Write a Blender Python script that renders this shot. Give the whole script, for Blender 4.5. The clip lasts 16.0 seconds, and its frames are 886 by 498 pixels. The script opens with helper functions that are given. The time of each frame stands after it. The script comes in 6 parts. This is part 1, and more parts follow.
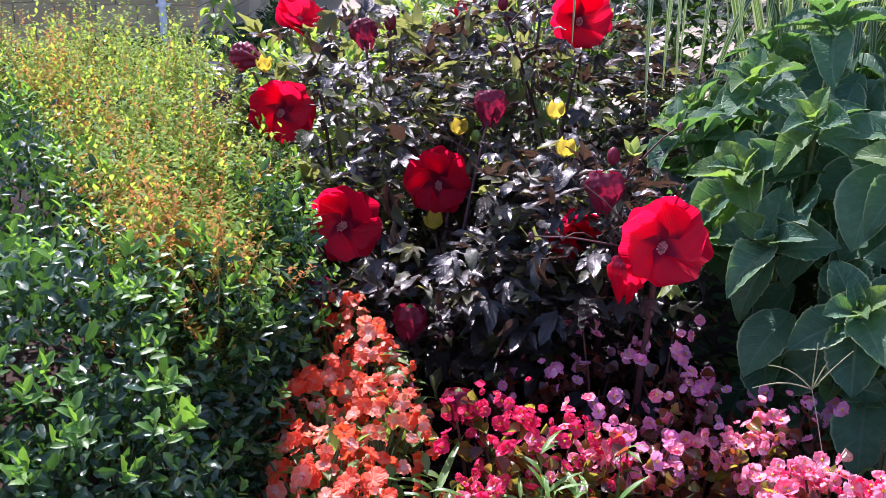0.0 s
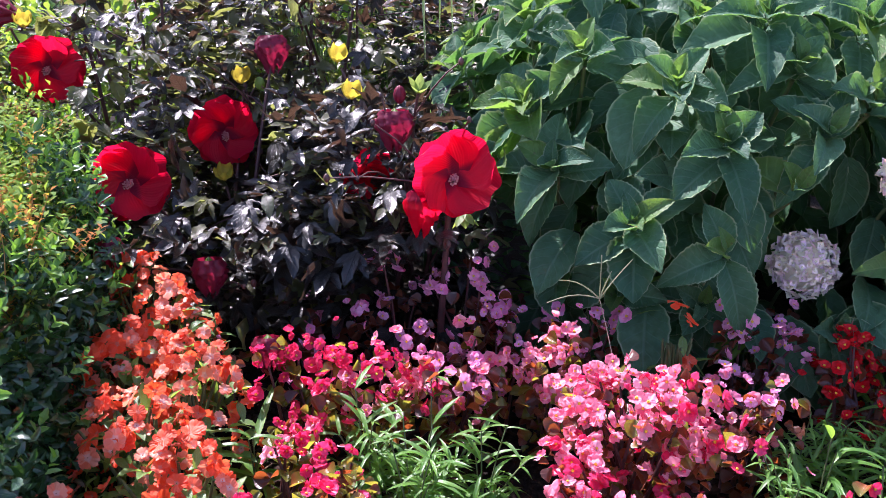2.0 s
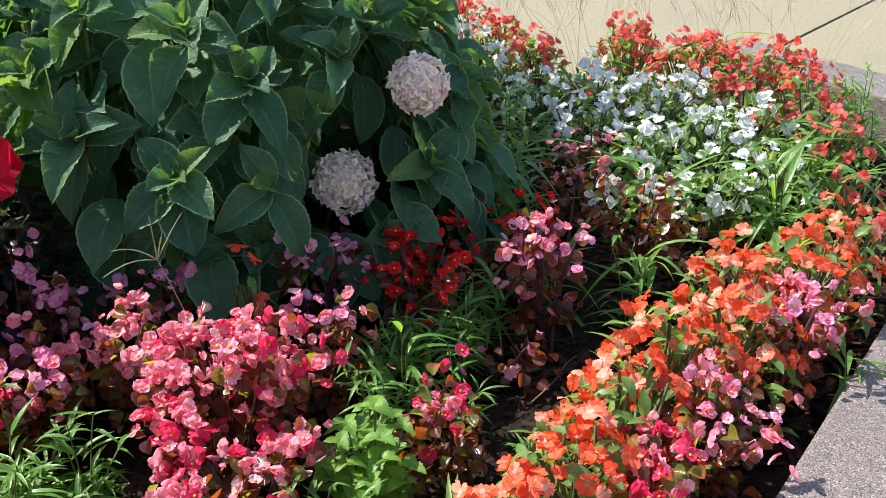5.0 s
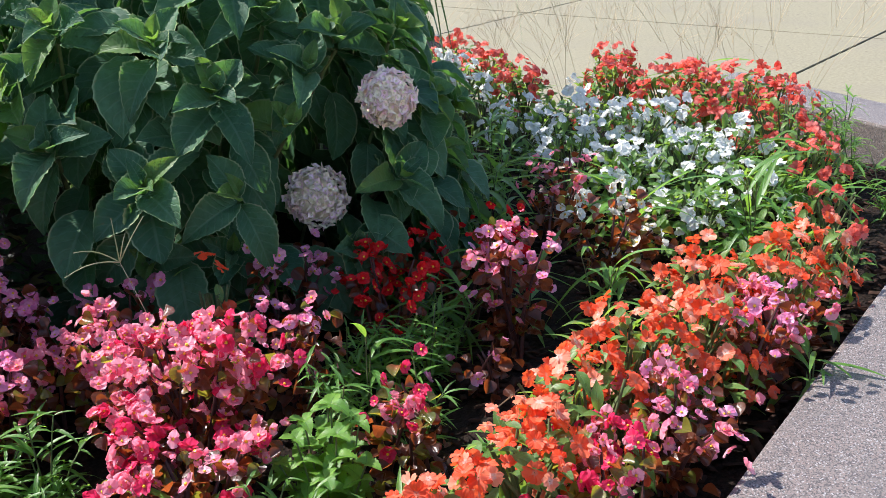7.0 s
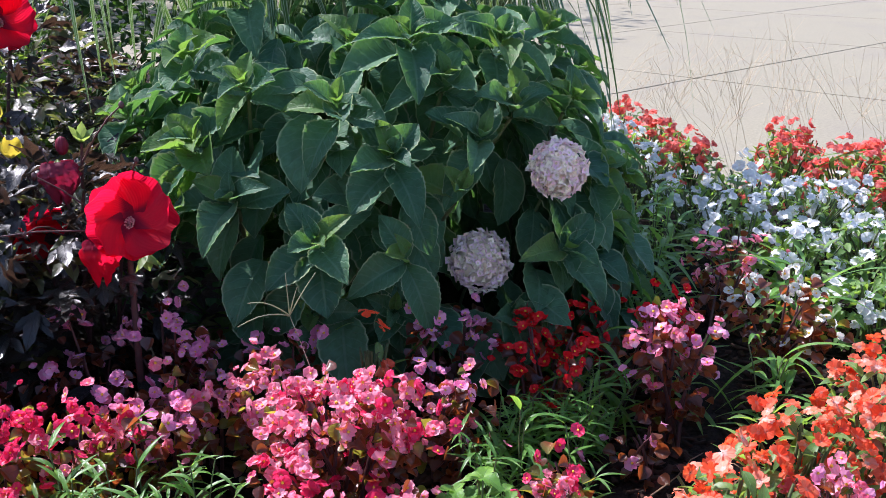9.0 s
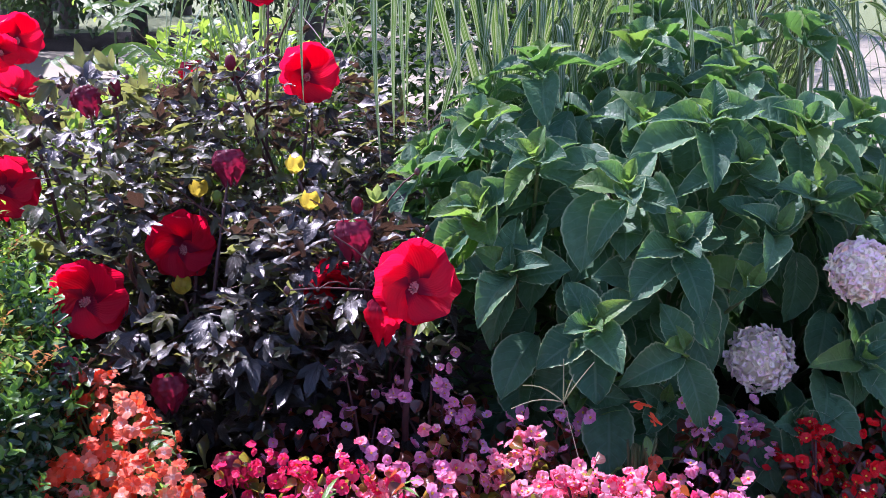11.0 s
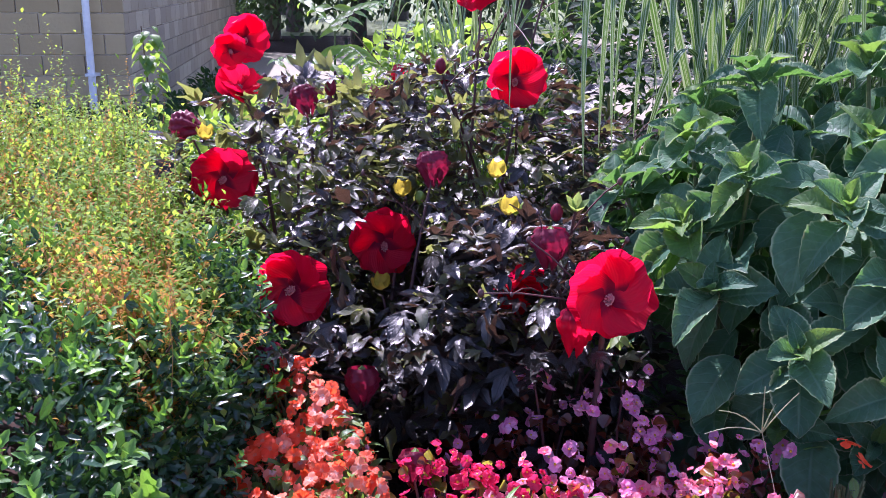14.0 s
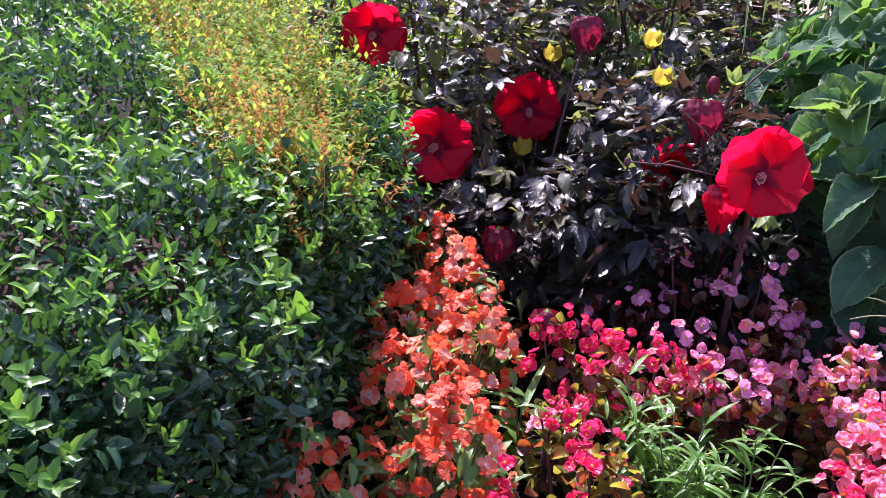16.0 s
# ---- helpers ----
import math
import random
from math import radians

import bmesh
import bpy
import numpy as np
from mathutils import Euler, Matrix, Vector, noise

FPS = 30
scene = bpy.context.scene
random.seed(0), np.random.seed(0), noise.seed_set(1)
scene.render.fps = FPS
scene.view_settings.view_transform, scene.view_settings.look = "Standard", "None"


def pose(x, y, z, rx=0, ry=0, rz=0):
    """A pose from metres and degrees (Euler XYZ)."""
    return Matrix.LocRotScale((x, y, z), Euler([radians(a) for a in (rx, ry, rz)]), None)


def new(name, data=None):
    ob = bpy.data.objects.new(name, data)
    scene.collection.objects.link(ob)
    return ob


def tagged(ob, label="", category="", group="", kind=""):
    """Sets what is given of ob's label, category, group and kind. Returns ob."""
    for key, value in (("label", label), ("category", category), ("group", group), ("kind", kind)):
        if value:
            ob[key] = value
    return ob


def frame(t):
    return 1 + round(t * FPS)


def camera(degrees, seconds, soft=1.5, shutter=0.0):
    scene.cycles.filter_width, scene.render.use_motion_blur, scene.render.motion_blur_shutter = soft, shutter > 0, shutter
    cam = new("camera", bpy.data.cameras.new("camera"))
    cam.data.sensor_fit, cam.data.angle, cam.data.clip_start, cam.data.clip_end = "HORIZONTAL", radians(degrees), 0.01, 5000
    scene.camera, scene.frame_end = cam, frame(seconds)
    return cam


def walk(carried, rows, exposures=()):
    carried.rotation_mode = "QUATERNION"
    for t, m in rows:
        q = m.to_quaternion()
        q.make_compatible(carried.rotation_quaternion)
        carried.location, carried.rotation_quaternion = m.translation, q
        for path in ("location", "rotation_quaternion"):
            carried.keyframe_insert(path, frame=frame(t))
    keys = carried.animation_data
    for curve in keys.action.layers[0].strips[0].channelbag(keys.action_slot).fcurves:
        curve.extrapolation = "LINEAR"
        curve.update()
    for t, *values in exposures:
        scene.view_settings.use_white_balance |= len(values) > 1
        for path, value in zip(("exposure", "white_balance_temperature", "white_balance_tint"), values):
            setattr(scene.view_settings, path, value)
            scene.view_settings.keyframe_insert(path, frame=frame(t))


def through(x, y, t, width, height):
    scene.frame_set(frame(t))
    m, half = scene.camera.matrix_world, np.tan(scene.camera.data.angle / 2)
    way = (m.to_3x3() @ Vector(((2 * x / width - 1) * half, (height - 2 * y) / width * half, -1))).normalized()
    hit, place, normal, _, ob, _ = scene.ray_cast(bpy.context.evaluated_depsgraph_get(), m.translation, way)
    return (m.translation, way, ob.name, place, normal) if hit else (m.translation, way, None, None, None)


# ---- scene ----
cam = camera(49.2, 16.0, soft=0.5)
# seconds, eye, yaw, pitch, roll
PATH = [
    (0, 0.0117, 0.0481, 1.5140, 7.397, -19.040, -1.350),
    (0.5, 0.0079, 0.0413, 1.5065, 6.753, -20.472, -1.239),
    (1, 0.0180, 0.0376, 1.5115, 4.651, -21.358, -0.664),
    (1.5, 0.0093, 0.0287, 1.5132, -0.756, -21.671, -0.883),
    (2, -0.0046, 0.0187, 1.5051, -5.945, -21.697, -1.051),
    (2.5, -0.0158, 0.0039, 1.5132, -10.818, -21.811, -0.808),
    (3, -0.0182, -0.0021, 1.5087, -16.330, -21.912, -0.452),
    (3.5, -0.0141, -0.0041, 1.5057, -21.785, -22.408, 0.295),
    (4, -0.0005, -0.0035, 1.5062, -27.244, -23.316, 1.164),
    (4.5, 0.0117, -0.0091, 1.5066, -31.702, -24.388, 1.600),
    (5, 0.0175, -0.0053, 1.5053, -34.221, -24.871, 1.664),
    (5.2, 0.0193, -0.0056, 1.5075, -35.142, -24.876, 1.745),
    (7.3, 0.0744, -0.1016, 1.4277, -32.787, -21.194, 2.491),
    (7.5, 0.0798, -0.1001, 1.4276, -31.814, -20.776, 2.402),
    (8, 0.0814, -0.0957, 1.4280, -29.450, -19.887, 2.053),
    (8.2, 0.0796, -0.0971, 1.4321, -28.292, -19.574, 2.035),
    (10.3, -0.0115, 0.0168, 1.5181, -15.680, -17.137, -0.430),
    (10.5, -0.0103, 0.0182, 1.5236, -13.796, -16.966, -0.482),
    (11, -0.0129, 0.0140, 1.5252, -8.996, -15.853, -0.065),
    (11.5, -0.0174, 0.0185, 1.5262, -4.532, -14.210, 0.296),
    (12, -0.0092, 0.0192, 1.5281, -1.564, -13.534, 0.294),
    (12.5, -0.0061, 0.0234, 1.5249, 0.183, -13.517, -0.060),
    (13, -0.0062, 0.0261, 1.5229, 1.019, -14.107, -0.446),
    (13.5, -0.0112, 0.0268, 1.5207, 2.127, -14.950, -0.424),
    (14, -0.0106, 0.0297, 1.5205, 3.188, -15.489, -0.387),
    (14.5, -0.0145, 0.0264, 1.5157, 4.441, -16.488, -0.600),
    (15, -0.0227, 0.0169, 1.5075, 7.050, -18.040, -0.973),
    (15.5, -0.0362, 0.0107, 1.4923, 9.686, -19.761, -1.586),
    (16, -0.0412, 0.0069, 1.4785, 11.662, -22.556, -2.455),
]
walk(cam, [(t, pose(x, y, z, 90 + pitch, roll, yaw)) for t, x, y, z, yaw, pitch, roll in PATH],
     [(0, 1.4, 5950, 36), (2.3, 1.6, 6000, 32), (3, 1.48, 6150, 27), (5, 1.1, 6800, 11), (8, 1.0, 6100, 16), (10.5, 1.37, 5750, 36), (12.5, 1.5, 5600, 44), (14.5, 1.42, 5650, 44), (16, 1.47, 6000, 38)])

# ---- light ----
SUN_AZ, SUN_EL = -30.0, 51.0      # degrees; azimuth from +y towards +x
sun_to = Vector((math.sin(radians(SUN_AZ)) * math.cos(radians(SUN_EL)), math.cos(radians(SUN_AZ)) * math.cos(radians(SUN_EL)), math.sin(radians(SUN_EL))))
sun = new("sun", bpy.data.lights.new("sun", "SUN"))
sun.data.energy, sun.data.angle, sun.data.color = 5.0, radians(0.5), (1.0, 0.965, 0.90)
sun.matrix_world = Matrix.Translation((0, 0, 20)) @ sun_to.to_track_quat("Z", "Y").to_matrix().to_4x4()
world = bpy.data.worlds.new("sky")
scene.world = world
world.use_nodes = True
wn = world.node_tree.nodes
sky = wn.new("ShaderNodeTexSky")
sky.sky_type, sky.sun_disc = "NISHITA", False
sky.sun_elevation, sky.sun_rotation = radians(SUN_EL), radians(SUN_AZ)
wn["Background"].inputs["Strength"].default_value = 0.145
world.node_tree.links.new(sky.outputs[0], wn["Background"].inputs["Color"])

SOIL, CURB = 0.45, 0.55          # heights of the raised bed and its granite edge
rng = np.random.default_rng(11)


# ---- building helpers ----
def U(a, b):
    return float(rng.uniform(a, b))


def orient(p, d, up, s=1.0):
    """A pose at p whose y axis runs along d and whose z axis leans to up."""
    y = Vector(d).normalized()
    x = y.cross(Vector(up))
    if x.length < 1e-4:
        x = y.cross(Vector((0.3, 0.5, 0.8)))
    x.normalize()
    z = x.cross(y)
    sx, sy, sz = s if isinstance(s, tuple) else (s, s, s)
    m = Matrix(((x.x * sx, y.x * sy, z.x * sz, p[0]), (x.y * sx, y.y * sy, z.y * sz, p[1]), (x.z * sx, y.z * sy, z.z * sz, p[2]), (0, 0, 0, 1)))
    return m


def strip(rows, cols):
    """Quads of a grid of rows x cols vertices."""
    f = []
    for r in range(rows - 1):
        for c in range(cols - 1):
            a = r * cols + c
            f.append((a, a + 1, a + cols + 1, a + cols))
    return f


def tpl(V, F, UV, MI=None):
    return dict(V=np.array(V, float), F=np.array(F, int), UV=np.array(UV, float), MI=np.zeros(len(F), int) if MI is None else np.array(MI, int))


def merge(ts):
    """Several shapes in one."""
    n, V, F, UV, MI = 0, [], [], [], []
    for t in ts:
        V.append(t["V"]), F.append(t["F"] + n), UV.append(t["UV"]), MI.append(t["MI"])
        n += len(t["V"])
    return dict(V=np.concatenate(V), F=np.concatenate(F), UV=np.concatenate(UV), MI=np.concatenate(MI))


def moved(t, m, mi=None):
    a = np.array(m)
    return dict(V=t["V"] @ a[:3, :3].T + a[:3, 3], F=t["F"], UV=t["UV"], MI=t["MI"] if mi is None else np.full(len(t["F"]), mi))


def many(t, ms):
    """One shape, repeated at many poses, as arrays."""
    a = np.array([np.array(m) for m in ms])
    n = len(t["V"])
    V = np.einsum("kij,nj->kni", a[:, :3, :3], t["V"]) + a[:, None, :3, 3]
    F = (t["F"][None] + (np.arange(len(ms)) * n)[:, None, None]).reshape(-1, 4)
    return dict(V=V.reshape(-1, 3), F=F, UV=np.tile(t["UV"], (len(ms), 1)), MI=np.tile(t["MI"], len(ms)))


def to_mesh(name, t, *mats):
    me = bpy.data.meshes.new(name)
    V, F = t["V"], t["F"]
    me.vertices.add(len(V))
    me.vertices.foreach_set("co", V.ravel())
    me.loops.add(F.size)
    me.loops.foreach_set("vertex_index", F.ravel().astype(np.int32))
    me.polygons.add(len(F))
    me.polygons.foreach_set("loop_start", np.arange(0, F.size, 4, dtype=np.int32))
    me.polygons.foreach_set("material_index", t["MI"].astype(np.int32))
    me.polygons.foreach_set("use_smooth", np.ones(len(F), bool))
    uv = me.uv_layers.new(name="UVMap")
    uv.data.foreach_set("uv", t["UV"][F.ravel()].ravel())
    for m in mats:
        me.materials.append(m)
    me.update()
    me.validate()
    return me


def thing(name, p, label, category, group="", kind="", mesh=None):
    ob = new(name, mesh)
    ob.location = p
    return tagged(ob, label, category, group, kind)


def piece(name, me, parent, m, label="", kind=""):
    """A mesh as a part under its thing or part; m is its pose in the world."""
    ob = new(name, me)
    ob.parent = parent
    up = Matrix.Translation(parent.location)
    q = parent.parent
    base = up if q is None else Matrix.Translation(q.location) @ parent.matrix_basis
    ob.matrix_basis = base.inverted() @ m
    if label or kind:
        tagged(ob, label, "", "", kind)
    return ob


def stuff(name, t, parent, mats, label=""):
    """World-space geometry joined into one part."""
    return piece(name, to_mesh(name, t, *mats), parent, Matrix(), label, "stuff")


def tube(pts, r0, r1, n=6):
    pts = [Vector(p) for p in pts]
    V, UV = [], []
    k = len(pts)
    for i, p in enumerate(pts):
        d = (pts[min(i + 1, k - 1)] - pts[max(i - 1, 0)]).normalized()
        a = d.cross(Vector((0.2, 0.1, 1)) if abs(d.z) < 0.9 else Vector((1, 0.2, 0))).normalized()
        b = d.cross(a)
        r = r0 + (r1 - r0) * i / (k - 1)
        for j in range(n + 1):
            w = 2 * math.pi * j / n
            V.append(p + (a * math.cos(w) + b * math.sin(w)) * r)
            UV.append((j / n, i / (k - 1)))
    return tpl(V, strip(k, n + 1), UV)


def bend(a, b, sag=0.1, k=6):
    """Points of a bowed line from a to b."""
    a, b = Vector(a), Vector(b)
    return [a.lerp(b, i / (k - 1)) + Vector((0, 0, sag * math.sin(math.pi * i / (k - 1)))) for i in range(k)]


def leaf(L, W, at=0.42, sharp=1.0, rows=7, cols=5, fold=0.25, droop=0.3, wave=0.0, teeth=0.0, curl=0.0):
    """A leaf along +y with its upper side to +z: widest at `at` of its length."""
    V, UV = [], []
    for r in range(rows):
        t = r / (rows - 1)
        if t < at:
            w = math.sin(0.5 * math.pi * (0.06 + 0.94 * t / at)) ** 0.8
        else:
            w = max(0.03, math.cos(0.5 * math.pi * (t - at) / (1 - at)) ** sharp)
        if teeth and 0 < r < rows - 1:
            w *= 1 + teeth * (1 if r % 2 else -1)
        for c in range(cols):
            u = c / (cols - 1) * 2 - 1
            x = u * w * W / 2
            z = -droop * L * t * t + fold * abs(x) + wave * L * math.sin(9 * t + 2 * u) * abs(u) + curl * W * u * u * w
            V.append((x, t * L * (1 - 0.25 * droop * t), z))
            UV.append((0.5 + u / 2, t))
    return tpl(V, strip(rows, cols), UV)


def petal(L, W, cup=0.2, ripple=0.0, rows=5, cols=5, notch=0.0, base=0.25, seed=0, round_=0.42, smooth=False):
    """A rounded petal along +y."""
    V, UV = [], []
    for r in range(rows):
        t = r / (rows - 1)
        w = base + (1 - base) * math.sin(0.5 * math.pi * min(1, t / 0.62))
        if smooth and t > 0.5:
            w *= math.sqrt(max(0.0, 1 - 0.86 * ((t - 0.5) / 0.5) ** 2))
        for c in range(cols):
            u = c / (cols - 1) * 2 - 1
            edge = (1 - round_ * abs(u) ** 2.4 - notch * math.exp(-18 * u * u)) if r else 1
            y = t * L * (edge if t > 0.3 else 1)
            x = u * w * W / 2 * (1 - 0.25 * max(0, t - 0.75) / 0.25 * abs(u))
            y += ripple * 1.5 * t * t * math.sin(u * 7 + seed * 1.7) if ripple > 0.002 else 0
            z = cup * L * (t * t - 0.15 * t) + cup * 0.5 * W * u * u * w + ripple * t * (math.sin(u * (11 if cols > 10 else 4) + seed) + (0.7 * math.sin(u * 31 + seed * 2.3 + t * 2) if cols > 18 else 0))
            V.append((x, y, z))
            UV.append((0.5 + u / 2, t))
    return tpl(V, strip(rows, cols), UV)


def ball(r, rows=5, cols=7, squash=1.0):
    V, UV = [], []
    for i in range(rows):
        a = math.pi * (0.02 + 0.96 * i / (rows - 1))
        for j in range(cols):
            b = 2 * math.pi * j / (cols - 1)
            V.append((r * math.sin(a) * math.cos(b), r * math.sin(a) * math.sin(b), -r * squash * math.cos(a)))
            UV.append((j / (cols - 1), i / (rows - 1)))
    return tpl(V, strip(rows, cols), UV)


def box(a, b, bevel=0.0):
    """A block from corner a to corner b, its edges bevelled."""
    bm = bmesh.new()
    bmesh.ops.create_cube(bm, size=1.0)
    a, b = Vector(a), Vector(b)
    for v in bm.verts:
        v.co = Vector([(a[i] + b[i]) / 2 + v.co[i] * (b[i] - a[i]) for i in range(3)])
    if bevel:
        bmesh.ops.bevel(bm, geom=bm.edges[:], offset=bevel, segments=2, affect="EDGES", profile=0.6)
    return bm


def bm_mesh(name, bm, *mats):
    me = bpy.data.meshes.new(name)
    bm.to_mesh(me)
    bm.free()
    for m in mats:
        me.materials.append(m)
    return me


# ---- materials ----
class Nodes:
    def __init__(self, name):
        self.mat = bpy.data.materials.new(name)
        self.mat.use_nodes = True
        self.tree = self.mat.node_tree
        self.bsdf = self.tree.nodes["Principled BSDF"]
        self.out = self.tree.nodes["Material Output"]

    def add(self, kind):
        return self.tree.nodes.new(kind)

    def link(self, a, b):
        self.tree.links.new(a, b)

    def put(self, socket, v):
        if isinstance(v, bpy.types.NodeSocket):
            self.link(v, socket)
        else:
            socket.default_value = v

    def math(self, op, a, b=0.0, c=0.0):
        n = self.add("ShaderNodeMath")
        n.operation = op
        self.put(n.inputs[0], a), self.put(n.inputs[1], b), self.put(n.inputs[2], c)
        return n.outputs[0]

    def mix(self, f, a, b, blend="MIX"):
        n = self.add("ShaderNodeMix")
        n.data_type, n.blend_type = "RGBA", blend
        self.put(n.inputs[0], f)
        for s, v in ((n.inputs[6], a), (n.inputs[7], b)):
            self.put(s, v if isinstance(v, bpy.types.NodeSocket) else (*v[:3], 1))
        return n.outputs[2]

    def step(self, v, lo, hi, a=0.0, b=1.0):
        n = self.add("ShaderNodeMapRange")
        n.interpolation_type = "SMOOTHSTEP"
        self.put(n.inputs[0], v)
        for i, x in enumerate((lo, hi, a, b)):
            n.inputs[1 + i].default_value = x
        return n.outputs[0]

    def noise(self, scale, detail=3, coord=None, rough=0.55):
        n = self.add("ShaderNodeTexNoise")
        n.inputs["Scale"].default_value, n.inputs["Detail"].default_value, n.inputs["Roughness"].default_value = scale, detail, rough
        if coord is not None:
            self.link(coord, n.inputs["Vector"])
        return n.outputs["Fac"]

    def coord(self, which="Object"):
        return self.add("ShaderNodeTexCoord").outputs[which]

    def uv(self):
        s = self.add("ShaderNodeSeparateXYZ")
        self.link(self.coord("UV"), s.inputs[0])
        return s.outputs[0], s.outputs[1]

    def rand(self, k=1.0):
        a = self.add("ShaderNodeObjectInfo").outputs["Random"]
        b = self.add("ShaderNodeNewGeometry").outputs["Random Per Island"]
        return self.math("FRACT", self.math("MULTIPLY", self.math("ADD", a, b), k))

    def bump(self, h, strength, dist=0.002):
        n = self.add("ShaderNodeBump")
        n.inputs["Strength"].default_value, n.inputs["Distance"].default_value = strength, dist
        self.link(h, n.inputs["Height"])
        return n.outputs[0]

    def thin(self, colour, through, amount, rough, normal=None, spec=0.5):
        """A thin leaf or petal: gloss on top, light passing through."""
        b = self.bsdf
        self.put(b.inputs["Base Color"], colour)
        self.put(b.inputs["Roughness"], rough)
        self.put(b.inputs["Specular IOR Level"], spec)
        t = self.add("ShaderNodeBsdfTranslucent")
        self.put(t.inputs["Color"], through)
        if normal is not None:
            self.link(normal, b.inputs["Normal"])
            self.link(normal, t.inputs["Normal"])
        m = self.add("ShaderNodeMixShader")
        self.put(m.inputs[0], amount)
        self.link(b.outputs[0], m.inputs[1])
        self.link(t.outputs[0], m.inputs[2])
        self.link(m.outputs[0], self.out.inputs["Surface"])
        return self.mat


def leaf_material(name, dark, light, glow, amount=0.4, rough=0.4, vein=None, vein_amount=0.5, veins=8.0, spec=0.5, blotch=None, bump=0.5, tip=None, lit_margin=None):
    k = Nodes(name)
    u, v = k.uv()
    a = k.math("ABSOLUTE", k.math("SUBTRACT", u, 0.5))
    mid = k.step(a, 0.012, 0.045, 1, 0)
    w = k.math("FRACT", k.math("SUBTRACT", k.math("MULTIPLY", v, veins), k.math("MULTIPLY", a, veins * 0.55)))
    side = k.math("MULTIPLY", k.step(k.math("ABSOLUTE", k.math("SUBTRACT", w, 0.5)), 0.02, 0.13, 1, 0), 0.55)
    lines = k.math("MAXIMUM", mid, side)
    r = k.rand()
    fine = k.noise(60, 4, k.coord("Object"))
    c = k.mix(r, dark, light)
    c = k.mix(k.step(fine, 0.3, 0.75), k.mix(0.35, c, (0, 0, 0)), c)
    g = k.mix(k.rand(3.7), glow, tuple(0.75 * x for x in glow))
    if blotch:
        s = k.step(k.noise(25, 2, k.coord("Object")), 0.58, 0.68)
        c, g = k.mix(k.math("MULTIPLY", s, 0.7), c, blotch), k.mix(k.math("MULTIPLY", s, 0.7), g, blotch)
    if tip:
        s = k.math("MULTIPLY", k.step(r, 0.5, 0.8), k.step(v, 0.2, 1.0))
        c, g = k.mix(s, c, tip), k.mix(s, g, tip)
    if vein:
        c = k.mix(k.math("MULTIPLY", lines, vein_amount), c, vein)
        g = k.mix(k.math("MULTIPLY", lines, vein_amount * 0.6), g, vein)
    # paler blade edges: light caught and let through there, put into the colour
    if lit_margin:
        s = k.math("MULTIPLY", k.step(a, 0.445, 0.495), 0.8)
        c, g = k.mix(s, c, lit_margin), k.mix(s, g, lit_margin)
    h = k.math("ADD", k.math("MULTIPLY", lines, -0.4), k.math("MULTIPLY", fine, 0.9))
    rr = k.math("ADD", rough - 0.12, k.math("MULTIPLY", k.noise(18, 2, k.coord("Object")), 0.3))
    return k.thin(c, g, amount, rr, k.bump(h, bump, 0.0025), spec)


def petal_material(name, a, b, glow, amount=0.45, rough=0.5, centre=None, centre_to=0.25, streak=0.35, lines=14.0, spec=0.3, rim=None, bump=0.35):
    k = Nodes(name)
    u, v = k.uv()
    r = k.rand()
    c = k.mix(r, a, b)
    g = k.mix(r, glow, k.mix(0.5, glow, b))
    fan = k.math("SINE", k.math("ADD", k.math("MULTIPLY", u, lines * 6.2832), k.math("MULTIPLY", k.noise(40, 2, k.coord("Object")), 4.0)))
    dark = k.math("MULTIPLY", k.step(fan, 0.2, 1.0), streak)
    c = k.mix(dark, c, k.mix(0.6, c, (0.02, 0, 0.01)))
    if rim:
        s = k.step(k.math("ADD", v, k.math("MULTIPLY", k.noise(70, 2, k.coord("Object")), 0.3)), 0.75, 1.15)
        c, g = k.mix(s, c, rim), k.mix(s, g, rim)
    if centre:
        s = k.step(v, centre_to * 0.45, centre_to, 1, 0)
        c, g = k.mix(s, c, centre), k.mix(s, g, centre)
    h = k.math("ADD", k.math("MULTIPLY", fan, 0.4), k.noise(90, 3, k.coord("Object")))
    return k.thin(c, g, amount, rough, k.bump(h, bump, 0.0015), spec)


def plain_material(name, a, b, scale=30.0, rough=0.7, bump=0.3, metal=0.0, dist=0.003, spec=0.5):
    k = Nodes(name)
    n1, n2 = k.noise(scale, 4, k.coord("Object")), k.noise(scale * 0.13, 3, k.coord("Object"))
    c = k.mix(k.step(k.math("ADD", k.math("MULTIPLY", n1, 0.6), k.math("MULTIPLY", n2, 0.4)), 0.32, 0.68), a, b)
    c = k.mix(k.math("MULTIPLY", k.rand(), 0.3), c, k.mix(0.5, c, a))
    k.put(k.bsdf.inputs["Base Color"], c)
    k.put(k.bsdf.inputs["Roughness"], rough)
    k.bsdf.inputs["Metallic"].default_value = metal
    k.bsdf.inputs["Specular IOR Level"].default_value = spec
    k.link(k.bump(n1, bump, dist), k.bsdf.inputs["Normal"])
    return k.mat


